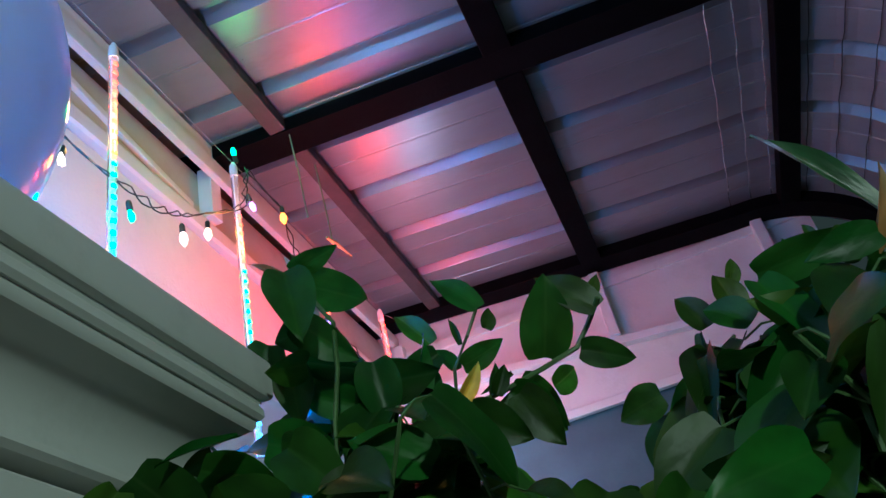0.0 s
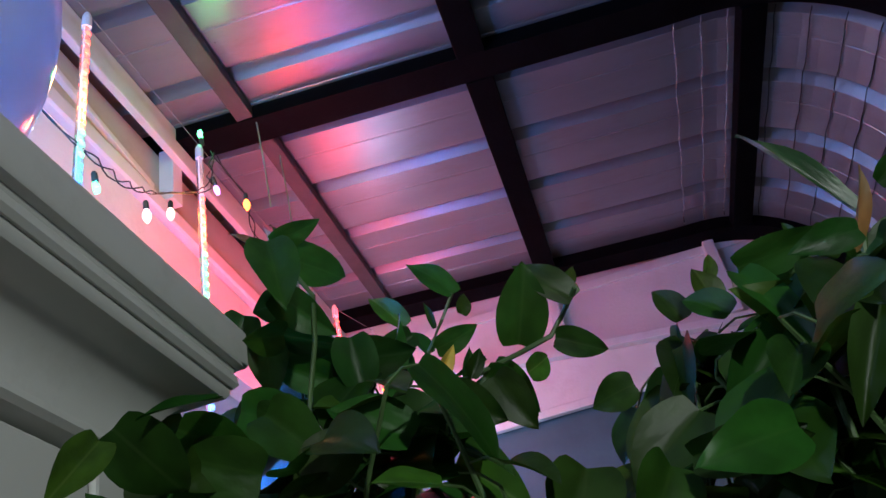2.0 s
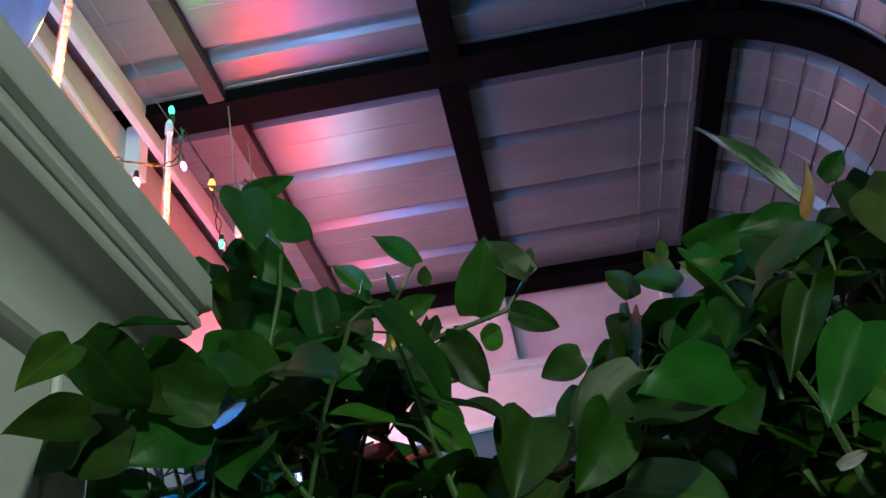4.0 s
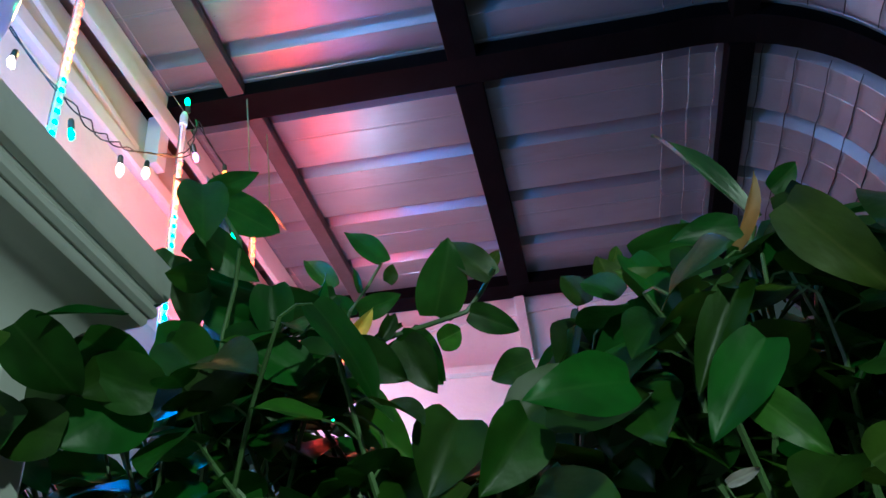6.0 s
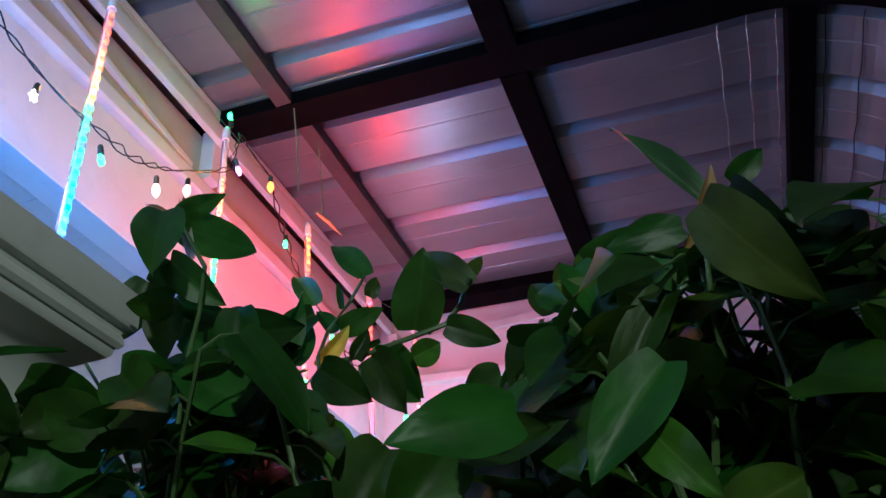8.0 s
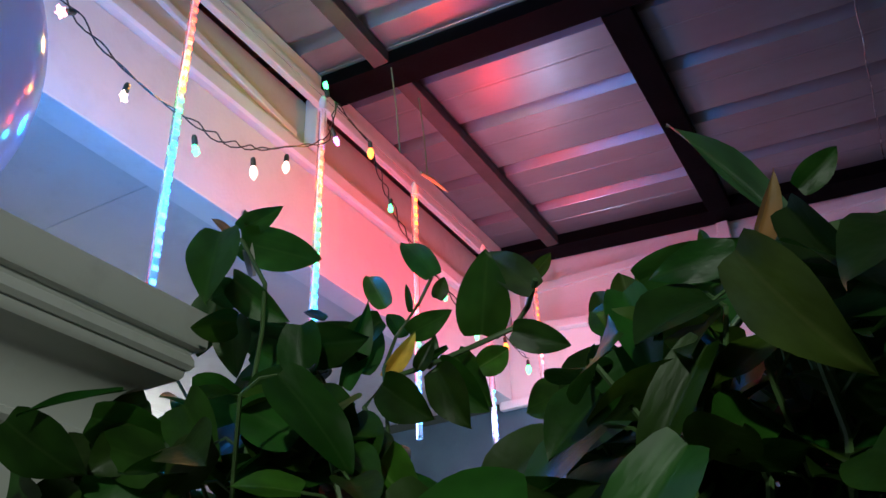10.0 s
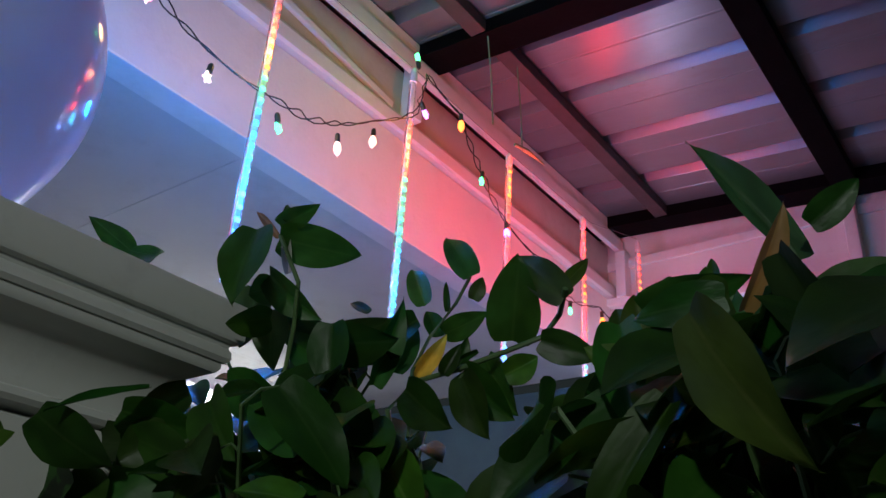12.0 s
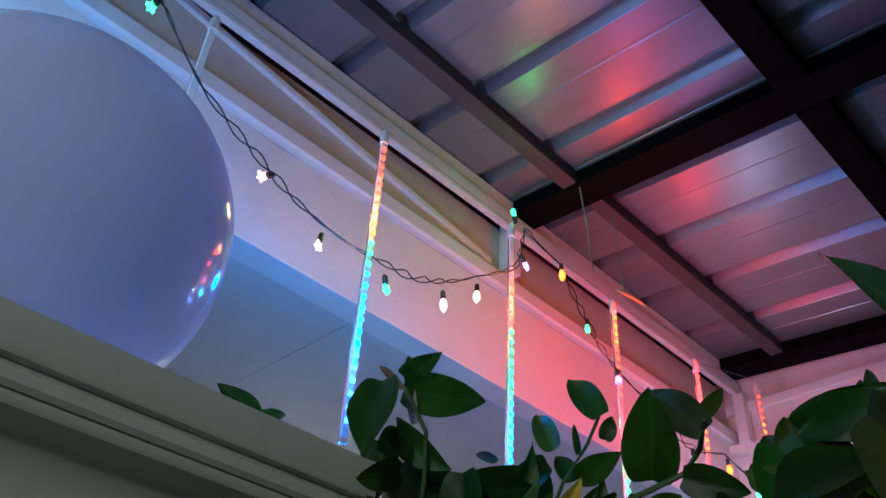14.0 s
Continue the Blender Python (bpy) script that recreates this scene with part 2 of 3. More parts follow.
sheet = structure(part("roof_sheet", roof_sheet(), ROOF_METAL), "ribbed galvanised metal roof sheets, curved down at the edge", "roof")
sol = sheet.modifiers.new("thickness", "SOLIDIFY")
sol.thickness, sol.offset = 0.0012, 1


def arch_rib(y0, y1, name, label):
    line = roof_line()
    bm = bmesh.new()
    rings = []
    for i, (x, z) in enumerate(line):
        x0, z0 = line[max(i - 1, 0)]
        x1, z1 = line[min(i + 1, len(line) - 1)]
        d = Vector((x1 - x0, 0, z1 - z0)).normalized()
        nx, nz = -d.z * 0.05, d.x * 0.05
        rings.append([bm.verts.new(p) for p in ((x, y0, z), (x, y1, z), (x + nx, y1, z + nz), (x + nx, y0, z + nz))])
    for a, b in zip(rings, rings[1:]):
        for k in range(4):
            bm.faces.new((a[k], a[(k + 1) % 4], b[(k + 1) % 4], b[k]))
    bm.faces.new(rings[0][::-1])
    bm.faces.new(rings[-1])
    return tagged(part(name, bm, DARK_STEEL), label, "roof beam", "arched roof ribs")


for ya, yb in ((1.80, 1.905), (3.08, 3.19), (0.5, 0.6), (-0.8, -0.7)):
    arch_rib(ya, yb, "roof_rib", "dark steel arched roof rib under the metal sheets")


def purlin(x0, x1, depth, mat, label, near_shift=0.0):
    zt = roof_z((x0 + x1) / 2) + 0.046
    for ya, yb in ((Y_NEAR, -0.8), (-0.7, 0.5), (0.6, 1.80), (1.905, 3.08)):
        dx = near_shift if yb < 1.9 else 0.0
        tagged(part("purlin", box(x0 + dx, x1 + dx, ya, yb, zt - depth, zt, 0.004), mat), label, "roof beam", "purlins under the roof")


purlin(-0.833, -0.781, 0.042, BROWN_STEEL, "brown-grey steel purlin along the roof sheets", -0.012)
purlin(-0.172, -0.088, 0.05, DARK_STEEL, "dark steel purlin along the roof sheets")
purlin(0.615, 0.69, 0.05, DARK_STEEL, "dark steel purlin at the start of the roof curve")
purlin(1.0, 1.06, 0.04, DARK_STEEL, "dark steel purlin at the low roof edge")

# ---- moulded cabinet and the white ball on it ----
CX, CZ, CY0, CY1 = -0.43, 1.554, -0.6, 0.845
prof = [(CX - 0.001, CZ), (CX + 0.001, CZ - 0.004), (CX + 0.001, CZ - 0.042), (CX - 0.001, CZ - 0.046), (CX - 0.009, CZ - 0.048), (CX - 0.011, CZ - 0.053),
        (CX - 0.008, CZ - 0.058), (CX - 0.007, CZ - 0.066), (CX - 0.011, CZ - 0.071), (CX - 0.014, CZ - 0.071), (CX - 0.0145, CZ - 0.078), (CX - 0.018, CZ - 0.083), (CX - 0.026, CZ - 0.086)]
for k in range(1, 13):
    a = math.pi / 2 * k / 12
    prof.append((CX - 0.026 - 0.046 * math.sin(a), CZ - 0.088 - 0.052 * (1 - math.cos(a))))
prof += [(CX - 0.0725, CZ - 0.146), (CX - 0.068, CZ - 0.149), (CX - 0.067, CZ - 0.156), (CX - 0.072, CZ - 0.161), (CX - 0.082, CZ - 0.163)]
cab = new("cabinet")
tagged(cab, "tall grey-white painted cabinet with a moulded cornice", "cabinet")
# the moulding returns round the end of the cabinet
bm = bmesh.new()
loops = [[bm.verts.new(q) for q in ((-1.0, CY0, z), (x, CY0, z), (x, CY1 + x - CX, z), (-1.0, CY1 + x - CX, z))] for x, z in prof]
for la, lb in zip(loops, loops[1:]):
    for k in range(4):
        bm.faces.new((la[k], la[(k + 1) % 4], lb[(k + 1) % 4], lb[k]))
bm.faces.new(loops[0][::-1])
bm.faces.new(loops[-1])
part("cornice", bm, CABINET_PAINT, cab, smooth=True)
part("body", box(-0.99, CX - 0.1, CY0 + 0.02, CY1 - 0.08, 0.0, CZ - 0.164, 0.004), CABINET_PAINT, cab)
part("end_post", box(CX - 0.099, CX - 0.079, CY1 - 0.14, CY1 - 0.08, 0.0, CZ - 0.164, 0.004), CABINET_PAINT, cab)
for a, b in ((CY0 + 0.03, 0.06), (0.065, CY1 - 0.145)):
    d = part("door", box(CX - 0.099, CX - 0.082, a, b, 0.08, CZ - 0.17, 0.003), CABINET_PAINT, cab)
    part("door_panel", box(CX - 0.0815, CX - 0.074, a + 0.07, b - 0.07, 0.18, CZ - 0.24, 0.006), CABINET_PAINT, d)

BALL = material("ball_skin", (0.74, 0.75, 0.84), 0.07, spread=0.02, scale=3, bump=0.02, fine=30)
nt = BALL.node_tree
skin, through_skin, blend = nt.nodes["Principled BSDF"], nt.nodes.new("ShaderNodeBsdfTranslucent"), nt.nodes.new("ShaderNodeMixShader")
through_skin.inputs["Color"].default_value = (0.82, 0.84, 0.95, 1)
blend.inputs["Fac"].default_value = 0.4
nt.links.new(skin.outputs[0], blend.inputs[1])
nt.links.new(through_skin.outputs[0], blend.inputs[2])
nt.links.new(blend.outputs[0], nt.nodes["Material Output"].inputs["Surface"])
bm = bmesh.new()
bmesh.ops.create_uvsphere(bm, u_segments=64, v_segments=40, radius=0.262)
bmesh.ops.transform(bm, matrix=Matrix.Translation((-0.701, 0.4375, 1.554 + 0.2618)), verts=bm.verts)
tagged(part("ball", bm, BALL, smooth=True), "large glossy white inflated ball resting on the cabinet", "ball")
# ---- light tubes ----
CLEAR = material("clear_plastic", (0.95, 0.97, 0.98), 0.14, spread=0.01, bump=0.0, transmission=1.0)
TUBE_WHITE = material("tube_strip", (0.75, 0.76, 0.76), 0.4, spread=0.04)
LED = {"red": glow("led_red", (1.0, 0.07, 0.045), 6), "orange": glow("led_orange", (1.0, 0.22, 0.04), 5), "pink": glow("led_pink", (1.0, 0.3, 0.38), 6),
       "green": glow("led_green", (0.08, 1.0, 0.32), 6), "cyan": glow("led_cyan", (0.04, 0.6, 1.0), 5.5), "blue": glow("led_blue", (0.07, 0.3, 1.0), 8),
       "white": glow("led_white", (1.0, 0.66, 0.56), 3), "violet": glow("led_violet", (0.5, 0.22, 1.0), 6)}


def light_tube(x, y, top, length, colours, label):
    root = new("light_tube")
    root.matrix_world = pose(x, y, top)
    bpy.context.view_layer.update()
    tagged(root, label, "light tube", "hanging light tubes")
    bm = add_tube(bmesh.new(), [(x, y, top - 0.03), (x, y, top - length)], 0.0092, 14)
    t = part("tube", bm, CLEAR, root, "clear plastic tube", smooth=False)
    t.visible_shadow = False
    part("cap", add_tube(bmesh.new(), [(x, y, top), (x, y, top - 0.012), (x, y, top - 0.02), (x, y, top - 0.045)], [0.005, 0.0095, 0.0102, 0.0102], 14), TUBE_WHITE, root, "white plastic cap")
    part("strip", box(x - 0.0015, x + 0.0012, y - 0.004, y + 0.004, top - length + 0.01, top - 0.045), TUBE_WHITE, root)
    n = 26
    for i in range(n):
        c = colours[min(len(colours) - 1, i * len(colours) // n)]
        if c:
            z = top - 0.06 - (length - 0.08) * i / n
            part("led", box(x + 0.0016, x + 0.0062, y - 0.0045, y + 0.0045, z - 0.0095, z, 0.0018), LED[c], root)
    return root


X_TUBE = -0.85
Y_TUBE = [0.645, 1.107, 1.568, 2.03, 2.49, 2.93, 0.184, -0.278]
TUBES = [
    (Y_TUBE[0], 2.59, [None, None, None, "green", "green", "cyan"]),
    (Y_TUBE[1], 2.59, ["red", "red", "orange", "green", "cyan", "cyan", "blue", "blue"]),
    (Y_TUBE[2], 2.59, [None, "red", "red", "green", "green", "cyan", "cyan", "blue"]),
    (Y_TUBE[3], 2.585, ["orange", "red", "red", None, None, "green", "blue", "blue"]),
    (Y_TUBE[4], 2.59, ["red", "red", "orange", None, None, "cyan", "blue", None]),
    (Y_TUBE[5], 2.70, ["red", "orange", "orange", "pink", None, "white", "violet", "blue"]),
    (Y_TUBE[6], 2.59, ["green", "cyan", "cyan", "blue", None, None]),
    (Y_TUBE[7], 2.59, ["green", "green", "cyan", "blue", None, None]),
]
for ty, top, cols in TUBES:
    light_tube(X_TUBE - (0.025 if ty == Y_TUBE[0] else 0.0), ty, top, 0.80, cols, "clear hanging light tube with small coloured lights, on a string")
# light given off by the tubes and the white lamps
GLOWS = [(7, 0.3, (0.45, 0.45, 1.0), 11.0), (6, 0.3, (0.12, 0.42, 1.0), 7.0), (0, 0.6, (0.0, 0.28, 1.0), 6.0), (1, 0.25, (1.0, 0.5, 0.16), 1.8), (1, 0.58, (0.0, 0.22, 1.0), 9.0), (2, 0.25, (1.0, 0.28, 0.08), 2.4), (2, 0.6, (0.02, 0.4, 0.9), 3.6),
         (3, 0.1, (1.0, 0.05, 0.02), 3.6), (3, 0.42, (1.0, 0.03, 0.04), 3.4), (3, 0.68, (0.1, 0.25, 1.0), 2.0), (4, 0.1, (1.0, 0.03, 0.05), 3.2), (4, 0.42, (1.0, 0.03, 0.06), 1.7), (4, 0.65, (0.3, 0.3, 1.0), 2.2), (5, 0.3, (1.0, 0.08, 0.12), 0.7), (5, 0.6, (0.52, 0.62, 1.0), 5.0)]
for i, down, col, watts in GLOWS:
    lamp("tube_light", "POINT", (X_TUBE + 0.04, TUBES[i][0], TUBES[i][1] - down), col, watts, 0.03)

lamp("bulb_light", "POINT", (-0.83, 1.576, 2.67), (0.05, 1.0, 0.2), 0.5, 0.015)

LAMP_WHITE = glow("lamp_white", (0.95, 0.98, 1.0), 12)
fl = new("wall_lamp")
tagged(fl, "white fluorescent batten lamp on the porch wall", "lamp")
part("housing", box(-2.5, -2.46, 1.55, 2.75, 2.08, 2.16, 0.006), WHITE_PAINT, fl)
part("light_tube", add_tube(bmesh.new(), [(-2.435, 1.58, 2.12), (-2.435, 2.72, 2.12)], 0.014, 12), LAMP_WHITE, fl, "glowing white tube")
lamp("porch_lamp", "AREA", (-2.38, 2.1, 2.1), (0.9, 0.96, 1.0), 18, 0.4, (-2.1, 2.0, 0.5), spread=130)
yl = new("yard_lamp")
tagged(yl, "small white bulkhead lamp on the yard wall", "lamp")
part("lamp_base", add_tube(bmesh.new(), [(1.3, -2.5, 2.2), (1.3, -2.47, 2.2)], [0.06, 0.055], 20), WHITE_PAINT, yl)
part("lamp_globe", add_tube(bmesh.new(), [(1.3, -2.47, 2.2), (1.3, -2.45, 2.2), (1.3, -2.43, 2.2), (1.3, -2.42, 2.2)], [0.045, 0.042, 0.03, 0.008], 20), glow("globe_white", (0.95, 0.98, 1.0), 60), yl, "glowing white globe", smooth=True)
lamp("yard_light", "AREA", (1.29, -2.38, 2.2), (0.9, 1.0, 0.95), 10.0, 0.12, (-0.3, 0.7, 1.25), spread=90)
# ---- string of bulbs ----
CABLE = material("cable_green", (0.006, 0.009, 0.007), 0.5, spread=0.2)
SOCKET = material("socket_green", (0.02, 0.035, 0.022), 0.4, spread=0.1)


def string_lights(points):
    """Two loosely twisted wires through the points, with bulbs in sockets."""
    root = new("string_lights")
    tagged(root, "dark green string of coloured star and cone bulbs", "string lights")
    dense = []
    for a, b in zip(points, points[1:]):
        a, b = Vector(a), Vector(b)
        for i in range(10):
            s = i / 10
            p = a.lerp(b, s)
            p.z -= 0.12 * (b - a).length * 4 * s * (1 - s) * 0.35
            dense.append(p)
    dense.append(Vector(points[-1]))
    for ph in (0, math.pi):
        off = [p + (0.005 + 0.004 * math.sin(0.23 * i + 1.3)) * Vector((math.cos(ph + 0.9 * i), 0.3 * math.sin(0.37 * i + ph), math.sin(ph + 0.9 * i) + 0.4 * math.sin(0.31 * i))) for i, p in enumerate(dense)]
        part("wire", add_tube(bmesh.new(), off, 0.0017, 5), CABLE, root, smooth=True)
    return root


def bulb(root, place, way, colour, star):
    """A bulb that hangs from place along way."""
    w = Vector(way).normalized()
    p = Vector(place)
    sock = part("socket", add_tube(bmesh.new(), [p - w * 0.03, p - w * 0.026, p - w * 0.01, p - w * 0.008], [0.004, 0.006, 0.0065, 0.005], 10), SOCKET, root, "dark green socket")
    bm = bmesh.new()
    if star:
        u = w.cross(Vector((1, 0.3, 0))).normalized()
        v = Vector((1, 0, 0))
        pts = []
        for k in range(10):
            r = 0.0125 if k % 2 == 0 else 0.006
            a = k * math.pi / 5
            pts.append((math.cos(a) * r, math.sin(a) * r))
        f, bk = [bm.verts.new(p + w * (0.004 + x) + u * y + v * 0.004) for x, y in pts], [bm.verts.new(p + w * (0.004 + x) + u * y - v * 0.004) for x, y in pts]
        cf, cb = bm.verts.new(p + w * 0.004 + v * 0.008), bm.verts.new(p + w * 0.004 - v * 0.008)
        for k in range(10):
            j = (k + 1) % 10
            bm.faces.new((f[k], f[j], cf))
            bm.faces.new((bk[j], bk[k], cb))
            bm.faces.new((f[k], bk[k], bk[j], f[j]))
    else:
        add_tube(bm, [p - w * 0.008, p, p + w * 0.01, p + w * 0.02, p + w * 0.026], [0.005, 0.0085, 0.0095, 0.0055, 0.001], 10)
    part("bulb", bm, LED[colour], root, smooth=not star)


S = string_lights([(-0.85, 0.42, 2.6), (-0.85, 0.54, 2.485), (-0.855, 0.66, 2.365), (-0.85, 0.83, 2.275), (-0.852, 0.985, 2.225), (-0.85, 1.16, 2.222), (-0.86, 1.32, 2.272), (-0.875, 1.46, 2.368), (-0.83, 1.565, 2.44), (-0.83, 1.60, 2.585),
                   (-0.80, 1.71, 2.515), (-0.84, 1.87, 2.44), (-0.85, 2.02, 2.35), (-0.85, 2.2, 2.31), (-0.85, 2.38, 2.25), (-0.85, 2.6, 2.3), (-0.85, 2.8, 2.28)])
for place, way, c, st in (((-0.85, 0.512, 2.47), (0, -0.3, -1), "green", True), ((-0.85, 0.825, 2.248), (0, -0.6, -0.5), "pink", True), ((-0.858, 0.985, 2.178), (0, -0.1, -1), "white", True), ((-0.856, 1.17, 2.17), (0, 0.3, -1), "green", True),
                          ((-0.857, 1.342, 2.222), (0, 0.15, -1), "white", False), ((-0.877, 1.472, 2.322), (0, 0, -1), "white", False), ((-0.82, 1.59, 2.452), (0, 0.5, -0.6), "violet", True), ((-0.849, 1.576, 2.63), (0, -0.3, 1), "green", True),
                          ((-0.80, 1.718, 2.488), (0, 0.1, -1), "orange", False), ((-0.84, 1.88, 2.41), (0, -0.1, -1), "green", True), ((-0.85, 2.03, 2.32), (0, 0.2, -1), "violet", True),
                          ((-0.85, 2.2, 2.27), (0, 0.1, -1), "green", True), ((-0.85, 2.4, 2.215), (0, 0, -1), "green", True), ((-0.85, 2.62, 2.26), (0, 0.2, -1), "orange", False), ((-0.85, 2.8, 2.24), (0, 0, -1), "green", False)):
    bulb(S, place, way, c, st)

# hanging cords and roof wires
CORD = material("cord", (0.2, 0.26, 0.15), 0.7, spread=0.2)
for ya, yb in ((1.80, 1.845), (1.96, 2.0)):
    c = part("cord", add_tube(bmesh.new(), [(-0.785, ya, 2.84), (-0.784, (ya + yb) / 2 + 0.003, 2.7), (-0.785, yb, 2.555)], 0.0022, 5), CORD)
    tagged(c, "thin greenish cord hanging from the roof purlin", "cord", "hanging cords")
tw = part("twig", add_tube(bmesh.new(), [(-0.785, 1.96, 2.556), (-0.78, 2.02, 2.565), (-0.77, 2.1, 2.56)], [0.005, 0.007, 0.002], 6), CORD)
tagged(tw, "short dry twig caught in the hanging cord", "twig")
HANG = material("hanging_line", (0.22, 0.22, 0.21), 0.6, spread=0.1)
ln = part("hanging_line", add_tube(bmesh.new(), [(X_TUBE, -0.5, 2.60), (X_TUBE, 0.4, 2.597), (X_TUBE, 1.2, 2.592), (X_TUBE, 2.0, 2.588), (X_TUBE, 2.55, 2.596), (X_TUBE, 2.93, 2.705)], 0.0009, 5), HANG)
tagged(ln, "thin pale line from which the light tubes hang", "line")
WIRE = material("bright_wire", (0.5, 0.5, 0.5), 0.25, metal=0.9, spread=0.1)
STITCH = material("dark_wire", (0.03, 0.03, 0.032), 0.4, metal=0.6, spread=0.1)


def roof_wire(x, y0, y1, mat):
    """A wire that lies along the underside of the sheets."""
    z = roof_z(x) + 0.043
    n = 24
    pts = [(x + 0.002 * math.sin(5.1 * i), y0 + (y1 - y0) * i / n, z - 0.003 + 0.003 * math.sin(2.3 * i)) for i in range(n + 1)]
    return part("roof_wire", add_tube(bmesh.new(), pts, 0.0018, 5), mat)


for x in (0.445, 0.525, 0.6):
    for a, b in ((1.95, 3.05), (0.65, 1.78)):
        tagged(roof_wire(x, a, b, WIRE), "thin bright wire along the roof sheets", "wire", "wires under the roof")
for k in range(6):
    ang = math.radians(26 + 10 * k)
    for a, b in ((1.95, 3.05), (0.65, 1.78)):
        tagged(roof_wire(0.48 + 0.545 * math.sin(ang), a, b, STITCH), "thin dark wire along the curved roof sheets", "wire", "wires under the roof")
# ---- plants ----
def leaf_material(name, base, rough, light):
    m = bpy.data.materials.new(name)
    m.use_nodes = True
    t = m.node_tree
    n, l = t.nodes, t.links
    b, out = n["Principled BSDF"], n["Material Output"]
    co, oi = n.new("ShaderNodeTexCoord"), n.new("ShaderNodeObjectInfo")
    noise_a = n.new("ShaderNodeTexNoise")
    noise_a.noise_dimensions = "4D"
    noise_a.inputs["Scale"].default_value, noise_a.inputs["Detail"].default_value = 2.2, 2
    l.new(co.outputs["Object"], noise_a.inputs["Vector"])
    l.new(oi.outputs["Random"], noise_a.inputs["W"])
    ramp = n.new("ShaderNodeValToRGB")
    e = ramp.color_ramp.elements
    e[0].position, e[1].position = 0.35, 0.72
    e[0].color, e[1].color = (*[c * 0.72 for c in base], 1), (*[min(1, c * 1.28) for c in base], 1)
    l.new(noise_a.outputs["Fac"], ramp.inputs["Fac"])
    # pale midrib and side veins
    sep = n.new("ShaderNodeSeparateXYZ")
    l.new(co.outputs["Object"], sep.inputs[0])
    ab = n.new("ShaderNodeMath")
    ab.operation = "ABSOLUTE"
    l.new(sep.outputs["X"], ab.inputs[0])
    rib = n.new("ShaderNodeMapRange")
    rib.inputs["From Min"].default_value, rib.inputs["From Max"].default_value = 0.012, 0.035
    rib.inputs["To Min"].default_value, rib.inputs["To Max"].default_value = 0.25, 0.0
    l.new(ab.outputs[0], rib.inputs["Value"])
    mix = n.new("ShaderNodeMixRGB")
    mix.inputs["Color2"].default_value = (*light, 1)
    l.new(rib.outputs[0], mix.inputs["Fac"])
    l.new(ramp.outputs[0], mix.inputs["Color1"])
    hs = n.new("ShaderNodeHueSaturation")
    v, h = n.new("ShaderNodeMapRange"), n.new("ShaderNodeMapRange")
    v.inputs["To Min"].default_value, v.inputs["To Max"].default_value = 0.6, 1.4
    h.inputs["To Min"].default_value, h.inputs["To Max"].default_value = 0.47, 0.52
    for k in (v, h):
        l.new(oi.outputs["Random"], k.inputs["Value"])
    l.new(v.outputs[0], hs.inputs["Value"])
    l.new(h.outputs[0], hs.inputs["Hue"])
    l.new(mix.outputs[0], hs.inputs["Color"])
    l.new(hs.outputs[0], b.inputs["Base Color"])
    b.inputs["Roughness"].default_value = rough
    b.inputs["Specular IOR Level"].default_value = 0.3 if rough > 0.3 else 0.8
    vein = n.new("ShaderNodeTexNoise")
    vein.inputs["Scale"].default_value, vein.inputs["Detail"].default_value = 5.0, 2
    l.new(co.outputs["Object"], vein.inputs["Vector"])
    bp = n.new("ShaderNodeBump")
    bp.inputs["Strength"].default_value, bp.inputs["Distance"].default_value = 0.06, 0.02
    l.new(vein.outputs["Fac"], bp.inputs["Height"])
    l.new(bp.outputs[0], b.inputs["Normal"])
    tr = n.new("ShaderNodeBsdfTranslucent")
    l.new(hs.outputs[0], tr.inputs["Color"])
    ms = n.new("ShaderNodeMixShader")
    ms.inputs["Fac"].default_value = 0.35
    l.new(b.outputs[0], ms.inputs[1])
    l.new(tr.outputs[0], ms.inputs[2])
    l.new(ms.outputs[0], out.inputs["Surface"])
    return m


LEAVES = {"green": leaf_material("leaf_green", (0.024, 0.086, 0.009), 0.42, (0.05, 0.12, 0.02)), "dark": leaf_material("leaf_dark", (0.015, 0.062, 0.007), 0.4, (0.05, 0.11, 0.03)),
          "light": leaf_material("leaf_light", (0.045, 0.115, 0.01), 0.42, (0.16, 0.24, 0.07)), "yellow": leaf_material("leaf_yellow", (0.55, 0.36, 0.04), 0.45, (0.6, 0.45, 0.12)),
          "lime": leaf_material("leaf_lime", (0.058, 0.135, 0.012), 0.5, (0.17, 0.22, 0.05)), "red": leaf_material("leaf_red", (0.22, 0.1, 0.035), 0.45, (0.3, 0.16, 0.06)), "pale": leaf_material("leaf_pale", (0.42, 0.4, 0.36), 0.45, (0.5, 0.48, 0.42)), "gloss": leaf_material("leaf_gloss", (0.03, 0.1, 0.03), 0.33, (0.07, 0.15, 0.06))}
STEM = material("stem_green", (0.06, 0.12, 0.035), 0.5, spread=0.3, scale=20)
POT = material("pot_clay", (0.24, 0.11, 0.07), 0.75, spread=0.2)
SOIL = material("soil", (0.03, 0.022, 0.016), 0.95, spread=0.4)
TIMBER = material("bench_timber", (0.16, 0.1, 0.06), 0.6, spread=0.3, stretch=(1, 8, 8))


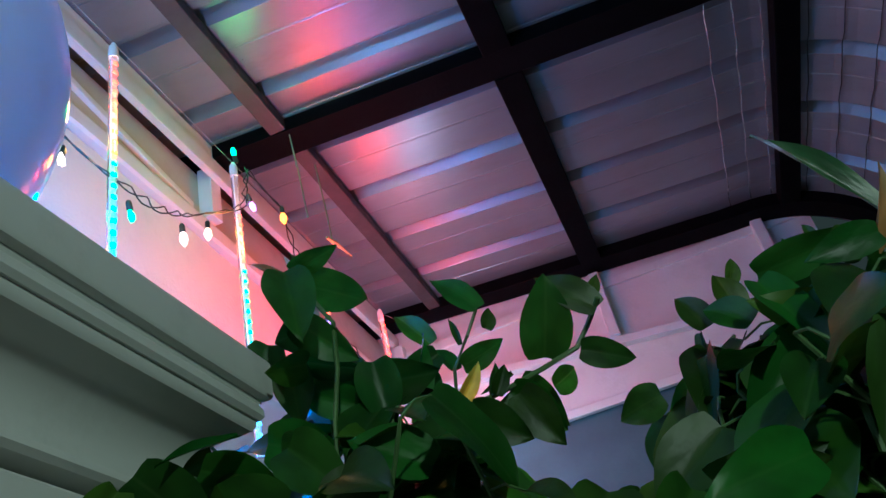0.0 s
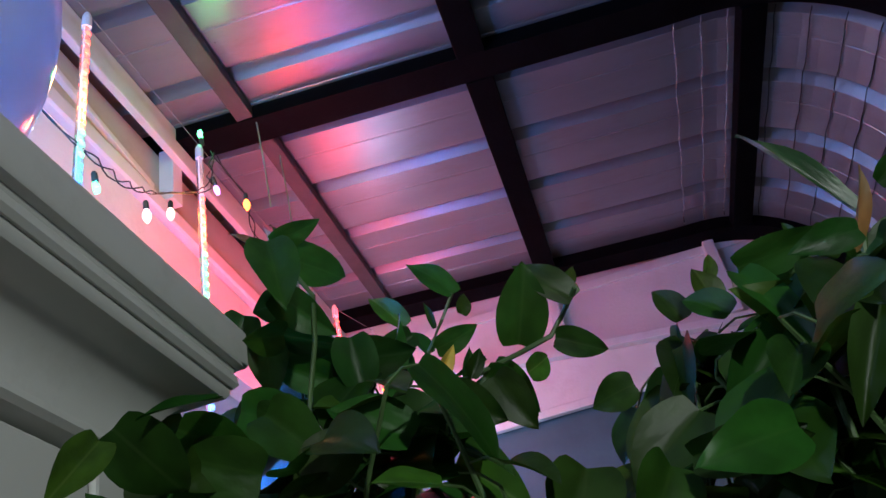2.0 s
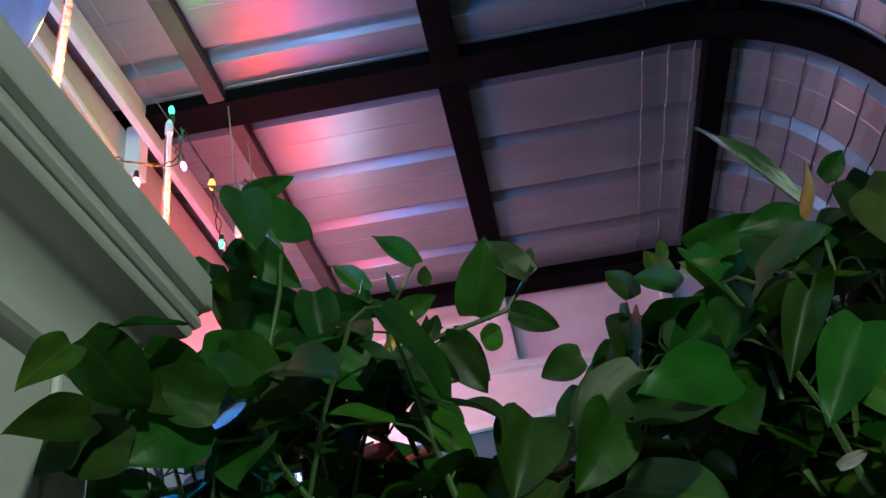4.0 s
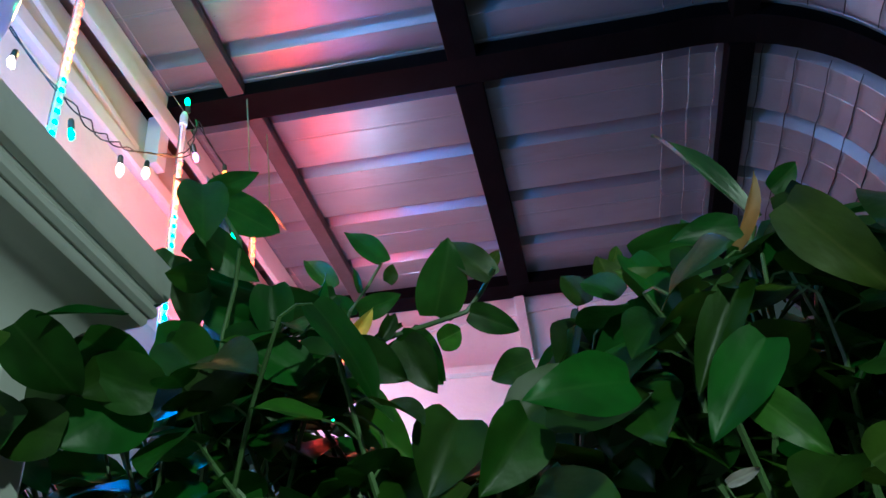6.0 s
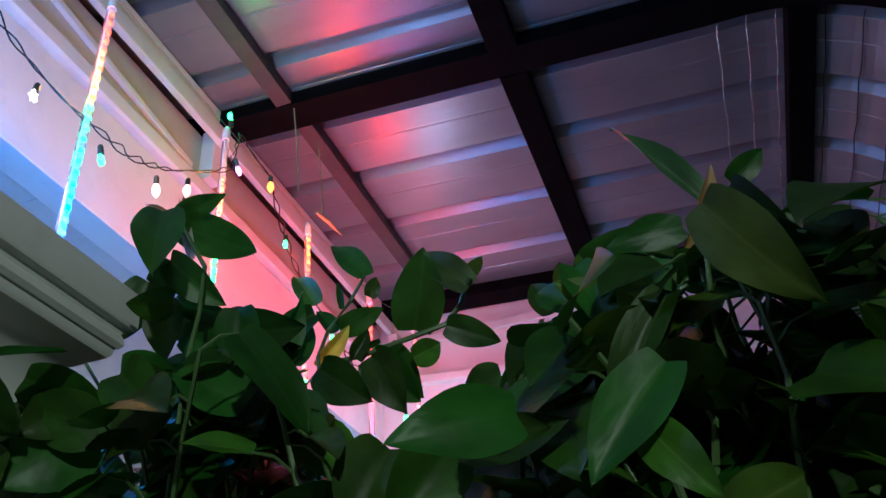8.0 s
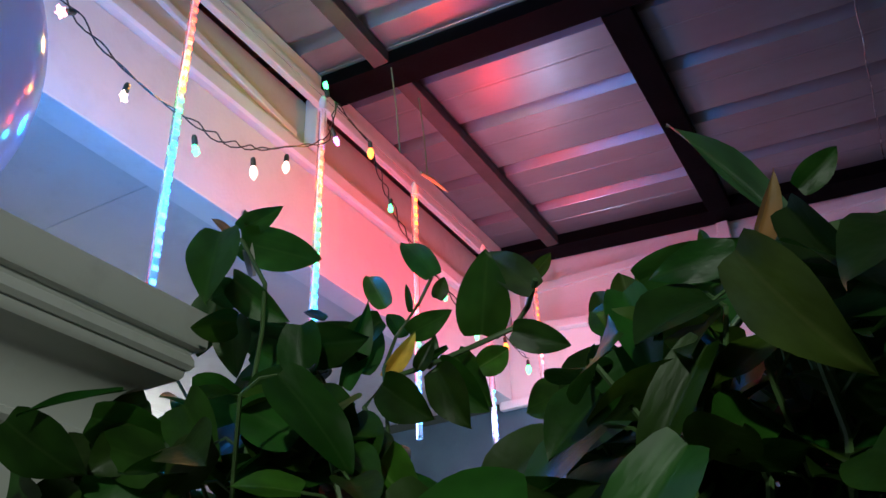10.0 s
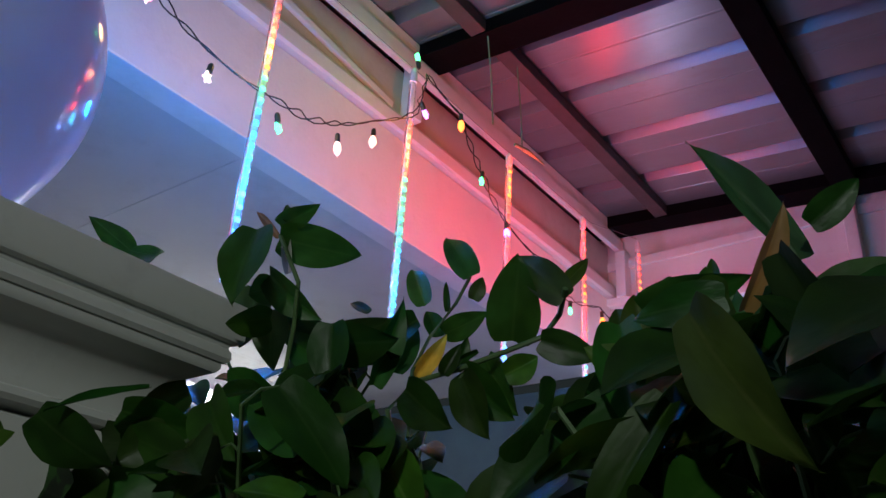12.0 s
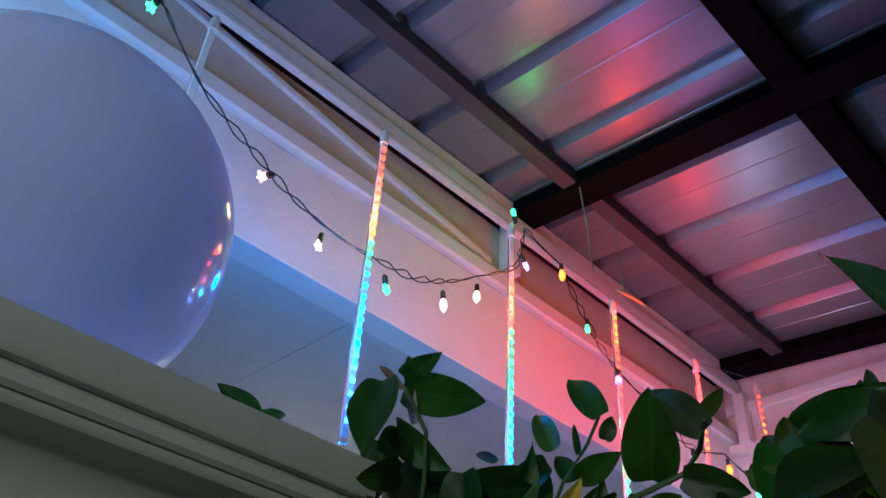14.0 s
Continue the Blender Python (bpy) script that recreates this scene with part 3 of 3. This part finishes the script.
def leaf_mesh(seed, mat, fold, droop, wavy):
    """A heart-shaped leaf one unit long and one unit wide, its stalk end at the origin, its tip towards +y."""
    rnd = random.Random(seed)
    bm = bmesh.new()
    steps, cols = (0.0, 0.025, 0.07, 0.13, 0.21, 0.3, 0.42, 0.55, 0.68, 0.8, 0.9, 0.96, 1.0), 8
    ph = rnd.uniform(0, 6)
    grid = []
    for s in steps:
        half = 1.22 * s ** 0.5 * (1 - s) ** 0.88 if 0 < s < 1 else 0.012 * (1 - s)
        row = []
        for j in range(cols + 1):
            u = j / cols * 2 - 1
            x = u * half
            y = s - 0.09 * abs(u) ** 1.6 * math.exp(-((s - 0.05) / 0.2) ** 2) * min(1, s / 0.05)
            z = fold * abs(x) - droop * s * s + wavy * math.sin(7 * s + ph + (2 if u > 0 else 0)) * abs(u) ** 2 * 0.1 * min(1, s * 4)
            row.append(bm.verts.new((x + 0.06 * math.sin(ph + 3 * s) * s * s, y, z)))
        grid.append(row)
    for a, b in zip(grid, grid[1:]):
        for j in range(cols):
            bm.faces.new((a[j], a[j + 1], b[j + 1], b[j]))
    bmesh.ops.remove_doubles(bm, verts=bm.verts, dist=0.0005)
    me = bpy.data.meshes.new("leaf")
    bm.to_mesh(me)
    bm.free()
    me.shade_smooth()
    me.materials.append(mat)
    return me


MESHES = {k: [leaf_mesh(11 * i + 3, m, f, d, w) for i, (f, d, w) in enumerate(((0.2, 0.16, 0.35), (0.36, 0.26, 0.3), (0.12, 0.3, 0.5), (0.28, 0.08, 0.4)))] for k, m in LEAVES.items()}
VIEW = Vector((0.12, 0.15, 1.1))


def place_leaf(parent, base, tip, width, normal, kind, variant):
    base, tip = Vector(base), Vector(tip)
    ay = tip - base
    length = ay.length
    ay.normalize()
    az = (Vector(normal) - ay * ay.dot(Vector(normal))).normalized()
    ax = ay.cross(az)
    m = Matrix((ax, ay, az)).transposed().to_4x4() @ Matrix.Diagonal((width, length, (width + length) / 2, 1))
    m.translation = base
    ob = new("leaf", MESHES[kind][variant % 4])
    ob.parent = parent
    ob.matrix_basis = parent.matrix_basis.inverted() @ m
    return ob


def key_leaf(parent, base, tip, width, twist, mat):
    kind = [k for k, m in LEAVES.items() if m is mat][0]
    b, t = Vector(base), Vector(tip)
    n = VIEW - (b + t) / 2
    n = Matrix.Rotation(radians(twist), 3, (t - b).normalized()) @ n
    ob = place_leaf(parent, base, tip, width * 0.94, n, kind, int(abs(base[0]) * 1000))
    if kind in ("yellow", "red", "pale"):
        ob["label"] = {"yellow": "yellowed leaf", "red": "reddish young leaf", "pale": "pale dry leaf or highlight strip"}[kind]


def plant(x, y, label):
    root = new("pothos_plant")
    root.matrix_basis = pose(x, y, 0.82)
    bpy.context.view_layer.update()
    tagged(root, label, "plant", "potted plants on the bench")
    bm = bmesh.new()
    prof = [(0.075, 0.82), (0.1, 1.0), (0.108, 1.0), (0.108, 1.02), (0.094, 1.02), (0.09, 0.99)]
    rings = [[bm.verts.new((x + r * math.cos(a * math.tau / 20), y + r * math.sin(a * math.tau / 20), z)) for a in range(20)] for r, z in prof]
    for a, b in zip(rings, rings[1:]):
        for k in range(20):
            bm.faces.new((a[k], a[(k + 1) % 20], b[(k + 1) % 20], b[k]))
    bm.faces.new(rings[0][::-1])
    part("pot", bm, POT, root, "plain clay pot")
    part("soil", add_tube(bmesh.new(), [(x, y, 0.83), (x, y, 0.995)], [0.07, 0.088], 20), SOIL, root)
    return root


ENV_X = [-1.2, -0.76, -0.63, -0.5, -0.42, -0.34, -0.27, -0.2, -0.12, -0.05, 0.0, 0.1, 0.2, 0.3, 0.45, 0.8]
ENV_Z = [1.50, 1.53, 1.54, 1.53, 1.55, 1.52, 1.42, 1.32, 1.31, 1.35, 1.46, 1.49, 1.51, 1.52, 1.50, 1.46]


def envelope(x, y):
    """Height of the top of the foliage."""
    k = (y - 0.2) / 0.75
    return 1.12 + (float(np.interp(0.1 + (x - 0.1) / k, ENV_X, ENV_Z)) - 1.12) * k


def vines(root, x0, x1, y0, y1, count, seed, kinds):
    rnd = random.Random(seed)
    ox, oy = root.matrix_basis.translation.xy
    for v in range(count):
        tx, ty = rnd.uniform(x0, x1), rnd.uniform(y0, y1)
        top = envelope(tx, ty) - rnd.choice((0.03, 0.05, 0.08, 0.14))
        sx, sy = ox + rnd.uniform(-0.06, 0.06), oy + rnd.uniform(-0.06, 0.06)
        n = 7
        line = []
        for i in range(n):
            s = i / (n - 1)
            line.append(Vector((sx + (tx - sx) * s ** 0.8 + rnd.uniform(-0.012, 0.012), sy + (ty - sy) * s ** 0.8 + rnd.uniform(-0.012, 0.012), 0.985 + (top - 0.985) * s ** 0.9)))
        bm = add_tube(bmesh.new(), line, [0.0045 - 0.0025 * i / (n - 1) for i in range(n)], 5)
        stalks = []
        for i in range(7):
            s = 0.45 + 0.55 * i / 6
            f = s * (n - 1)
            k = min(int(f), n - 2)
            p = line[k].lerp(line[k + 1], f - k)
            a = rnd.uniform(0, math.tau)
            # leaves turn to the open yard side
            out = Vector((math.cos(a), math.sin(a) - 0.45, rnd.uniform(0.1, 0.7))).normalized()
            size = rnd.choice((0.05, 0.06, 0.065, 0.07, 0.08, 0.085, 0.1)) * rnd.uniform(0.9, 1.1)
            base = p + out * rnd.uniform(0.02, 0.05)
            lim = envelope(base.x, base.y)
            if base.z > lim - 0.01:
                base.z = lim - rnd.uniform(0.01, 0.04)
            drop = Vector((out.x, out.y, rnd.uniform(-0.9, 0.25))).normalized()
            tip = base + drop * size
            if tip.z > envelope(tip.x, tip.y):
                tip.z = envelope(tip.x, tip.y) - 0.005
            if base.z < 1.12 or tip.x < -0.4 and tip.y < 0.87 or base.x < -0.4 and base.y < 0.87:
                continue
            nrm = Vector((rnd.uniform(-0.5, 0.5), rnd.uniform(-1.0, 0.1), rnd.uniform(0.3, 1.0)))
            place_leaf(root, base, tip, size * rnd.uniform(0.68, 0.92), nrm, rnd.choice(kinds), rnd.randrange(4))
            stalks.append((p, base))
        for p, b in stalks:
            add_tube(bm, [p, (p + b) / 2 + Vector((0, 0, 0.006)), b], 0.0014, 4, cap=False)
        part("vine", bm, STEM, root, smooth=True)


bench = new("bench")
tagged(bench, "low timber plant bench behind the foliage", "bench")
part("bench_top", box(-0.85, 0.75, 0.62, 1.15, 0.78, 0.82, 0.006), TIMBER, bench)
for bx in (-0.8, 0.7):
    for by in (0.66, 1.11):
        part("leg", box(bx - 0.03, bx + 0.03, by - 0.03, by + 0.03, 0, 0.78, 0.004), TIMBER, bench)
A = plant(-0.42, 0.98, "trailing pothos plant with dark green heart-shaped leaves")
B = plant(-0.12, 0.95, "trailing pothos plant with long vines and one yellow leaf")
C = plant(0.2, 0.85, "large pothos plant with broad yellow-green leaves")
D = plant(0.55, 0.85, "dense dark green pothos plant at the yard edge")
vines(A, -0.85, -0.3, 0.88, 1.12, 36, 5, ["green", "green", "dark"])
vines(A, -0.4, -0.25, 0.7, 0.95, 8, 15, ["green", "dark"])
vines(B, -0.38, 0.05, 0.74, 1.1, 31, 6, ["green", "green", "dark", "light"])
vines(C, 0.0, 0.42, 0.72, 1.02, 40, 7, ["green", "dark", "dark", "light"])
vines(D, 0.3, 0.85, 0.72, 1.02, 38, 8, ["green", "dark", "dark"])
def key_vine(root, pts, r):
    part("vine", add_tube(bmesh.new(), pts, r, 7), STEM, root, smooth=True)


key_vine(B, [(-0.14, 0.94, 1.0), (-0.22, 0.92, 1.25), (-0.263, 0.92, 1.43), (-0.247, 0.94, 1.465), (-0.206, 0.96, 1.478), (-0.158, 0.98, 1.497), (-0.117, 1.0, 1.516), (-0.097, 1.0, 1.538), (-0.073, 0.97, 1.552)], 0.0031)
key_vine(A, [(-0.41, 0.96, 1.0), (-0.39, 0.88, 1.3), (-0.369, 0.86, 1.463), (-0.353, 0.85, 1.517), (-0.345, 0.84, 1.567), (-0.378, 0.83, 1.632)], 0.0027)
key_vine(A, [(-0.44, 0.94, 1.2), (-0.52, 0.96, 1.45), (-0.60, 0.93, 1.58), (-0.66, 0.88, 1.63), (-0.667, 0.845, 1.652)], 0.0022)
key_vine(B, [(-0.24, 0.93, 1.40), (-0.258, 0.95, 1.483), (-0.26, 0.98, 1.534), (-0.24, 1.0, 1.58), (-0.22, 1.0, 1.612)], 0.0022)
key_vine(C, [(0.18, 0.85, 1.0), (0.09, 0.8, 1.2), (0.098, 0.8, 1.317), (0.141, 0.81, 1.376), (0.178, 0.82, 1.417), (0.191, 0.82, 1.447)], 0.0036)
key_leaf(A, (-0.385, 0.83, 1.582), (-0.335, 0.86, 1.524), 0.046, 20, LEAVES['green'])
key_leaf(A, (-0.383, 0.84, 1.531), (-0.409, 0.8, 1.515), 0.045, -25, LEAVES['green'])
key_leaf(A, (-0.387, 0.84, 1.571), (-0.406, 0.82, 1.559), 0.040, 0, LEAVES['dark'])
key_leaf(B, (-0.197, 0.99, 1.509), (-0.24, 0.99, 1.496), 0.009, 0, LEAVES['dark'])
key_leaf(B, (-0.227, 0.99, 1.491), (-0.21, 0.99, 1.529), 0.020, 30, LEAVES['dark'])
key_leaf(B, (-0.201, 0.969, 1.479), (-0.156, 0.992, 1.422), 0.056, 10, LEAVES['green'])
key_leaf(C, (0.161, 0.800, 1.417), (0.208, 0.780, 1.478), 0.024, 45, LEAVES['red'])
key_leaf(C, (0.152, 0.8, 1.429), (0.126, 0.78, 1.42), 0.039, 10, LEAVES['green'])
key_leaf(C, (0.162, 0.76, 1.411), (0.104, 0.74, 1.403), 0.033, 15, LEAVES['dark'])
key_leaf(C, (0.204, 0.74, 1.425), (0.242, 0.76, 1.324), 0.044, 25, LEAVES['dark'])
key_leaf(C, (0.178, 0.78, 1.409), (0.219, 0.76, 1.345), 0.053, 10, LEAVES['dark'])
key_leaf(C, (0.127, 0.86, 1.402), (0.119, 0.86, 1.489), 0.050, 15, LEAVES['green'])
key_leaf(C, (0.053, 0.84, 1.407), (0.02, 0.85, 1.447), 0.039, 20, LEAVES['green'])
key_leaf(C, (0.127, 0.66, 1.254), (0.069, 0.64, 1.184), 0.047, 15, LEAVES['green'])
key_leaf(C, (0.106, 0.66, 1.217), (0.135, 0.64, 1.166), 0.033, 5, LEAVES['light'])
key_leaf(C, (-0.018, 0.7, 1.253), (0.038, 0.68, 1.234), 0.036, 15, LEAVES['green'])
key_leaf(C, (0.067, 0.8, 1.424), (0.09, 0.76, 1.33), 0.042, -20, LEAVES['green'])
key_leaf(C, (0.021, 0.92, 1.451), (0.006, 0.92, 1.499), 0.035, 10, LEAVES['green'])
key_leaf(C, (0.057, 0.9, 1.48), (0.073, 0.9, 1.505), 0.021, 20, LEAVES['light'])
key_leaf(C, (-0.046, 0.95, 1.411), (-0.095, 0.95, 1.402), 0.044, 10, LEAVES['green'])
key_leaf(C, (0.013, 0.92, 1.448), (0.007, 0.92, 1.417), 0.017, 60, LEAVES['gloss'])
key_leaf(C, (0.108, 0.85, 1.451), (0.142, 0.85, 1.456), 0.031, 0, LEAVES['green'])
key_leaf(D, (0.143, 0.6, 1.141), (0.183, 0.62, 1.161), 0.034, 0, LEAVES['light'])
key_leaf(D, (0.03, 0.66, 1.239), (-0.029, 0.6, 1.221), 0.050, 10, LEAVES['green'])
key_leaf(A, (-0.38, 0.93, 1.534), (-0.284, 0.95, 1.498), 0.040, 25, LEAVES['dark'])
key_leaf(A, (-0.407, 0.9, 1.525), (-0.336, 0.92, 1.485), 0.047, 10, LEAVES['green'])
key_leaf(B, (-0.273, 0.97, 1.555), (-0.334, 0.96, 1.524), 0.041, 20, LEAVES['dark'])
key_leaf(B, (-0.192, 1.0, 1.5), (-0.157, 1.0, 1.431), 0.051, 20, LEAVES['green'])
key_leaf(B, (-0.24, 0.92, 1.449), (-0.185, 0.92, 1.4), 0.054, 10, LEAVES['dark'])
key_leaf(A, (-0.442, 0.84, 1.415), (-0.48, 0.78, 1.364), 0.057, 10, LEAVES['green'])
key_leaf(A, (-0.438, 0.84, 1.458), (-0.373, 0.86, 1.428), 0.067, 20, LEAVES['green'])
key_leaf(A, (-0.352, 0.9, 1.516), (-0.262, 0.92, 1.504), 0.062, 20, LEAVES['dark'])
key_leaf(A, (-0.254, 0.9, 1.371), (-0.296, 0.88, 1.383), 0.047, 30, LEAVES['green'])
key_leaf(A, (-0.414, 0.78, 1.361), (-0.444, 0.72, 1.309), 0.087, 5, LEAVES['green'])
key_leaf(B, (-0.315, 0.95, 1.474), (-0.274, 0.95, 1.576), 0.034, 40, LEAVES['green'])
key_leaf(B, (-0.188, 0.95, 1.465), (-0.159, 0.95, 1.395), 0.051, 15, LEAVES['green'])
key_leaf(B, (-0.113, 0.8, 1.293), (-0.136, 0.76, 1.223), 0.070, 10, LEAVES['green'])
key_leaf(B, (-0.049, 0.76, 1.265), (-0.083, 0.72, 1.202), 0.061, -10, LEAVES['green'])
key_leaf(B, (-0.324, 0.84, 1.415), (-0.292, 0.82, 1.333), 0.050, 20, LEAVES['green'])
key_leaf(A, (-0.385, 0.78, 1.417), (-0.326, 0.76, 1.352), 0.061, 10, LEAVES['green'])
key_leaf(A, (-0.416, 0.76, 1.383), (-0.436, 0.72, 1.347), 0.055, 5, LEAVES['green'])
key_leaf(A, (-0.403, 0.88, 1.558), (-0.332, 0.9, 1.525), 0.038, 40, LEAVES['dark'])
key_leaf(B, (-0.323, 0.88, 1.527), (-0.318, 0.88, 1.445), 0.054, 10, LEAVES['dark'])
key_leaf(A, (-0.601, 0.84, 1.5), (-0.63, 0.82, 1.45), 0.037, 20, LEAVES['light'])
key_leaf(A, (-0.496, 0.83, 1.459), (-0.559, 0.81, 1.433), 0.057, 10, LEAVES['dark'])
key_leaf(A, (-0.478, 0.7, 1.308), (-0.591, 0.68, 1.352), 0.068, 10, LEAVES['dark'])
key_leaf(A, (-0.535, 0.75, 1.344), (-0.695, 0.73, 1.4), 0.074, 10, LEAVES['green'])
key_leaf(A, (-0.573, 0.82, 1.427), (-0.675, 0.8, 1.436), 0.044, 15, LEAVES['light'])
key_leaf(A, (-0.479, 0.78, 1.372), (-0.585, 0.76, 1.374), 0.067, 5, LEAVES['dark'])
key_leaf(A, (-0.498, 0.81, 1.418), (-0.555, 0.78, 1.396), 0.054, 10, LEAVES['dark'])
key_leaf(A, (-0.604, 0.77, 1.349), (-0.779, 0.75, 1.394), 0.082, 10, LEAVES['dark'])
key_leaf(A, (-0.634, 0.82, 1.412), (-0.756, 0.8, 1.415), 0.047, 10, LEAVES['green'])
key_leaf(A, (-0.47, 0.75, 1.373), (-0.551, 0.73, 1.385), 0.048, 10, LEAVES['dark'])
key_leaf(A, (-0.452, 0.73, 1.312), (-0.523, 0.71, 1.327), 0.062, 5, LEAVES['green'])
key_leaf(A, (-0.541, 0.8, 1.38), (-0.611, 0.78, 1.43), 0.052, 10, LEAVES['green'])
key_leaf(A, (-0.512, 0.75, 1.305), (-0.582, 0.73, 1.345), 0.059, 5, LEAVES['green'])
key_leaf(A, (-0.384, 0.76, 1.353), (-0.446, 0.72, 1.375), 0.062, -15, LEAVES['green'])
key_leaf(A, (-0.255, 0.8, 1.363), (-0.324, 0.78, 1.41), 0.055, 15, LEAVES['green'])
key_leaf(C, (0.088, 0.95, 1.488), (0.11, 0.95, 1.485), 0.019, 10, LEAVES['pale'])
key_leaf(C, (0.077, 0.68, 1.165), (0.102, 0.68, 1.173), 0.010, 0, LEAVES['pale'])
key_leaf(C, (0.171, 0.8, 1.396), (0.175, 0.8, 1.357), 0.011, 30, LEAVES['pale'])
# narrow pale leaf put in as the white rim highlight of the leaves beside it
key_leaf(B, (-0.364, 0.84, 1.583), (-0.394, 0.84, 1.69), 0.014, 0, LEAVES['pale'])
key_leaf(A, (-0.372, 0.790, 1.620), (-0.340, 0.742, 1.513), 0.060, 10, LEAVES['green'])
key_leaf(A, (-0.378, 0.830, 1.628), (-0.316, 0.910, 1.620), 0.056, -5, LEAVES['green'])
key_leaf(A, (-0.382, 0.830, 1.647), (-0.323, 0.830, 1.651), 0.031, 15, LEAVES['green'])
key_leaf(A, (-0.370, 0.830, 1.648), (-0.381, 0.840, 1.686), 0.015, 30, LEAVES['green'])
key_leaf(A, (-0.380, 0.830, 1.629), (-0.436, 0.830, 1.687), 0.011, 20, LEAVES['red'])
key_leaf(A, (-0.726, 0.845, 1.706), (-0.701, 0.770, 1.713), 0.040, 15, LEAVES['light'])
key_leaf(A, (-0.726, 0.845, 1.706), (-0.754, 0.930, 1.732), 0.036, 15, LEAVES['light'])
key_leaf(B, (-0.218, 1.000, 1.612), (-0.266, 0.999, 1.691), 0.038, 20, LEAVES['green'])
key_leaf(B, (-0.214, 1.000, 1.580), (-0.200, 1.000, 1.607), 0.022, 10, LEAVES['green'])
key_leaf(B, (-0.287, 1.000, 1.587), (-0.331, 1.020, 1.660), 0.034, 10, LEAVES['light'])
key_leaf(B, (-0.251, 1.000, 1.572), (-0.257, 1.000, 1.614), 0.010, 0, LEAVES['dark'])
key_leaf(B, (-0.156, 0.998, 1.517), (-0.117, 0.943, 1.588), 0.068, 0, LEAVES['green'])
key_leaf(B, (-0.078, 0.978, 1.545), (-0.130, 0.955, 1.607), 0.043, 15, LEAVES['green'])
key_leaf(B, (-0.088, 0.985, 1.562), (-0.061, 1.007, 1.601), 0.020, 15, LEAVES['light'])
key_leaf(B, (-0.112, 0.985, 1.505), (-0.056, 1.011, 1.483), 0.040, -10, LEAVES['dark'])
key_leaf(B, (-0.153, 0.980, 1.471), (-0.121, 1.000, 1.492), 0.036, 10, LEAVES['light'])
key_leaf(B, (-0.254, 1.000, 1.544), (-0.197, 1.000, 1.555), 0.035, 10, LEAVES['green'])
key_leaf(B, (-0.265, 0.963, 1.479), (-0.221, 0.964, 1.522), 0.024, 20, LEAVES['yellow'])
key_leaf(B, (-0.213, 0.950, 1.472), (-0.193, 0.950, 1.504), 0.021, 0, LEAVES['dark'])
key_leaf(B, (-0.265, 1.000, 1.541), (-0.283, 1.000, 1.585), 0.028, 30, LEAVES['dark'])
key_leaf(B, (-0.380, 1.000, 1.596), (-0.421, 1.000, 1.622), 0.015, 30, LEAVES['dark'])
key_leaf(C, (0.195, 0.830, 1.460), (0.129, 0.810, 1.581), 0.031, 48, LEAVES['gloss'])
key_leaf(C, (0.134, 0.830, 1.356), (0.062, 0.760, 1.392), 0.059, 10, LEAVES['lime'])
key_leaf(C, (0.174, 0.660, 1.361), (0.214, 0.650, 1.269), 0.052, 15, LEAVES['lime'])
key_leaf(C, (0.074, 0.830, 1.445), (0.159, 0.800, 1.436), 0.041, 10, LEAVES['green'])
key_leaf(C, (0.133, 0.830, 1.450), (0.131, 0.830, 1.480), 0.012, 10, LEAVES['green'])
key_leaf(C, (0.051, 0.880, 1.439), (0.047, 0.880, 1.486), 0.036, 20, LEAVES['light'])
key_leaf(C, (0.081, 0.800, 1.361), (0.010, 0.760, 1.292), 0.056, 15, LEAVES['dark'])
key_leaf(C, (-0.033, 0.740, 1.262), (0.048, 0.720, 1.251), 0.041, 20, LEAVES['dark'])
key_leaf(D, (0.137, 0.720, 1.332), (0.080, 0.700, 1.247), 0.037, 20, LEAVES['green'])
key_leaf(A, (-0.440, 0.608, 1.351), (-0.430, 0.544, 1.290), 0.035, 20, LEAVES['light'])
key_leaf(A, (-0.450, 0.638, 1.374), (-0.420, 0.701, 1.326), 0.061, 15, LEAVES['dark'])
key_leaf(A, (-0.440, 0.717, 1.397), (-0.400, 0.787, 1.382), 0.054, 10, LEAVES['green'])
key_leaf(A, (-0.400, 0.577, 1.270), (-0.400, 0.501, 1.234), 0.036, 10, LEAVES['green'])
key_leaf(A, (-0.400, 0.716, 1.414), (-0.420, 0.627, 1.378), 0.013, 60, LEAVES['dark'])
key_leaf(C, (0.212, 0.800, 1.471), (0.249, 0.800, 1.496), 0.026, 10, LEAVES['dark'])
key_leaf(A, (-0.436, 0.860, 1.584), (-0.465, 0.860, 1.517), 0.055, 10, LEAVES['dark'])
key_leaf(A, (-0.418, 0.870, 1.559), (-0.415, 0.870, 1.487), 0.050, 15, LEAVES['green'])
key_leaf(A, (-0.420, 0.900, 1.547), (-0.341, 0.920, 1.508), 0.051, 10, LEAVES['green'])
key_leaf(B, (-0.386, 0.930, 1.528), (-0.313, 0.970, 1.556), 0.046, 15, LEAVES['dark'])
key_leaf(B, (-0.309, 0.970, 1.496), (-0.294, 0.980, 1.576), 0.054, 10, LEAVES['dark'])
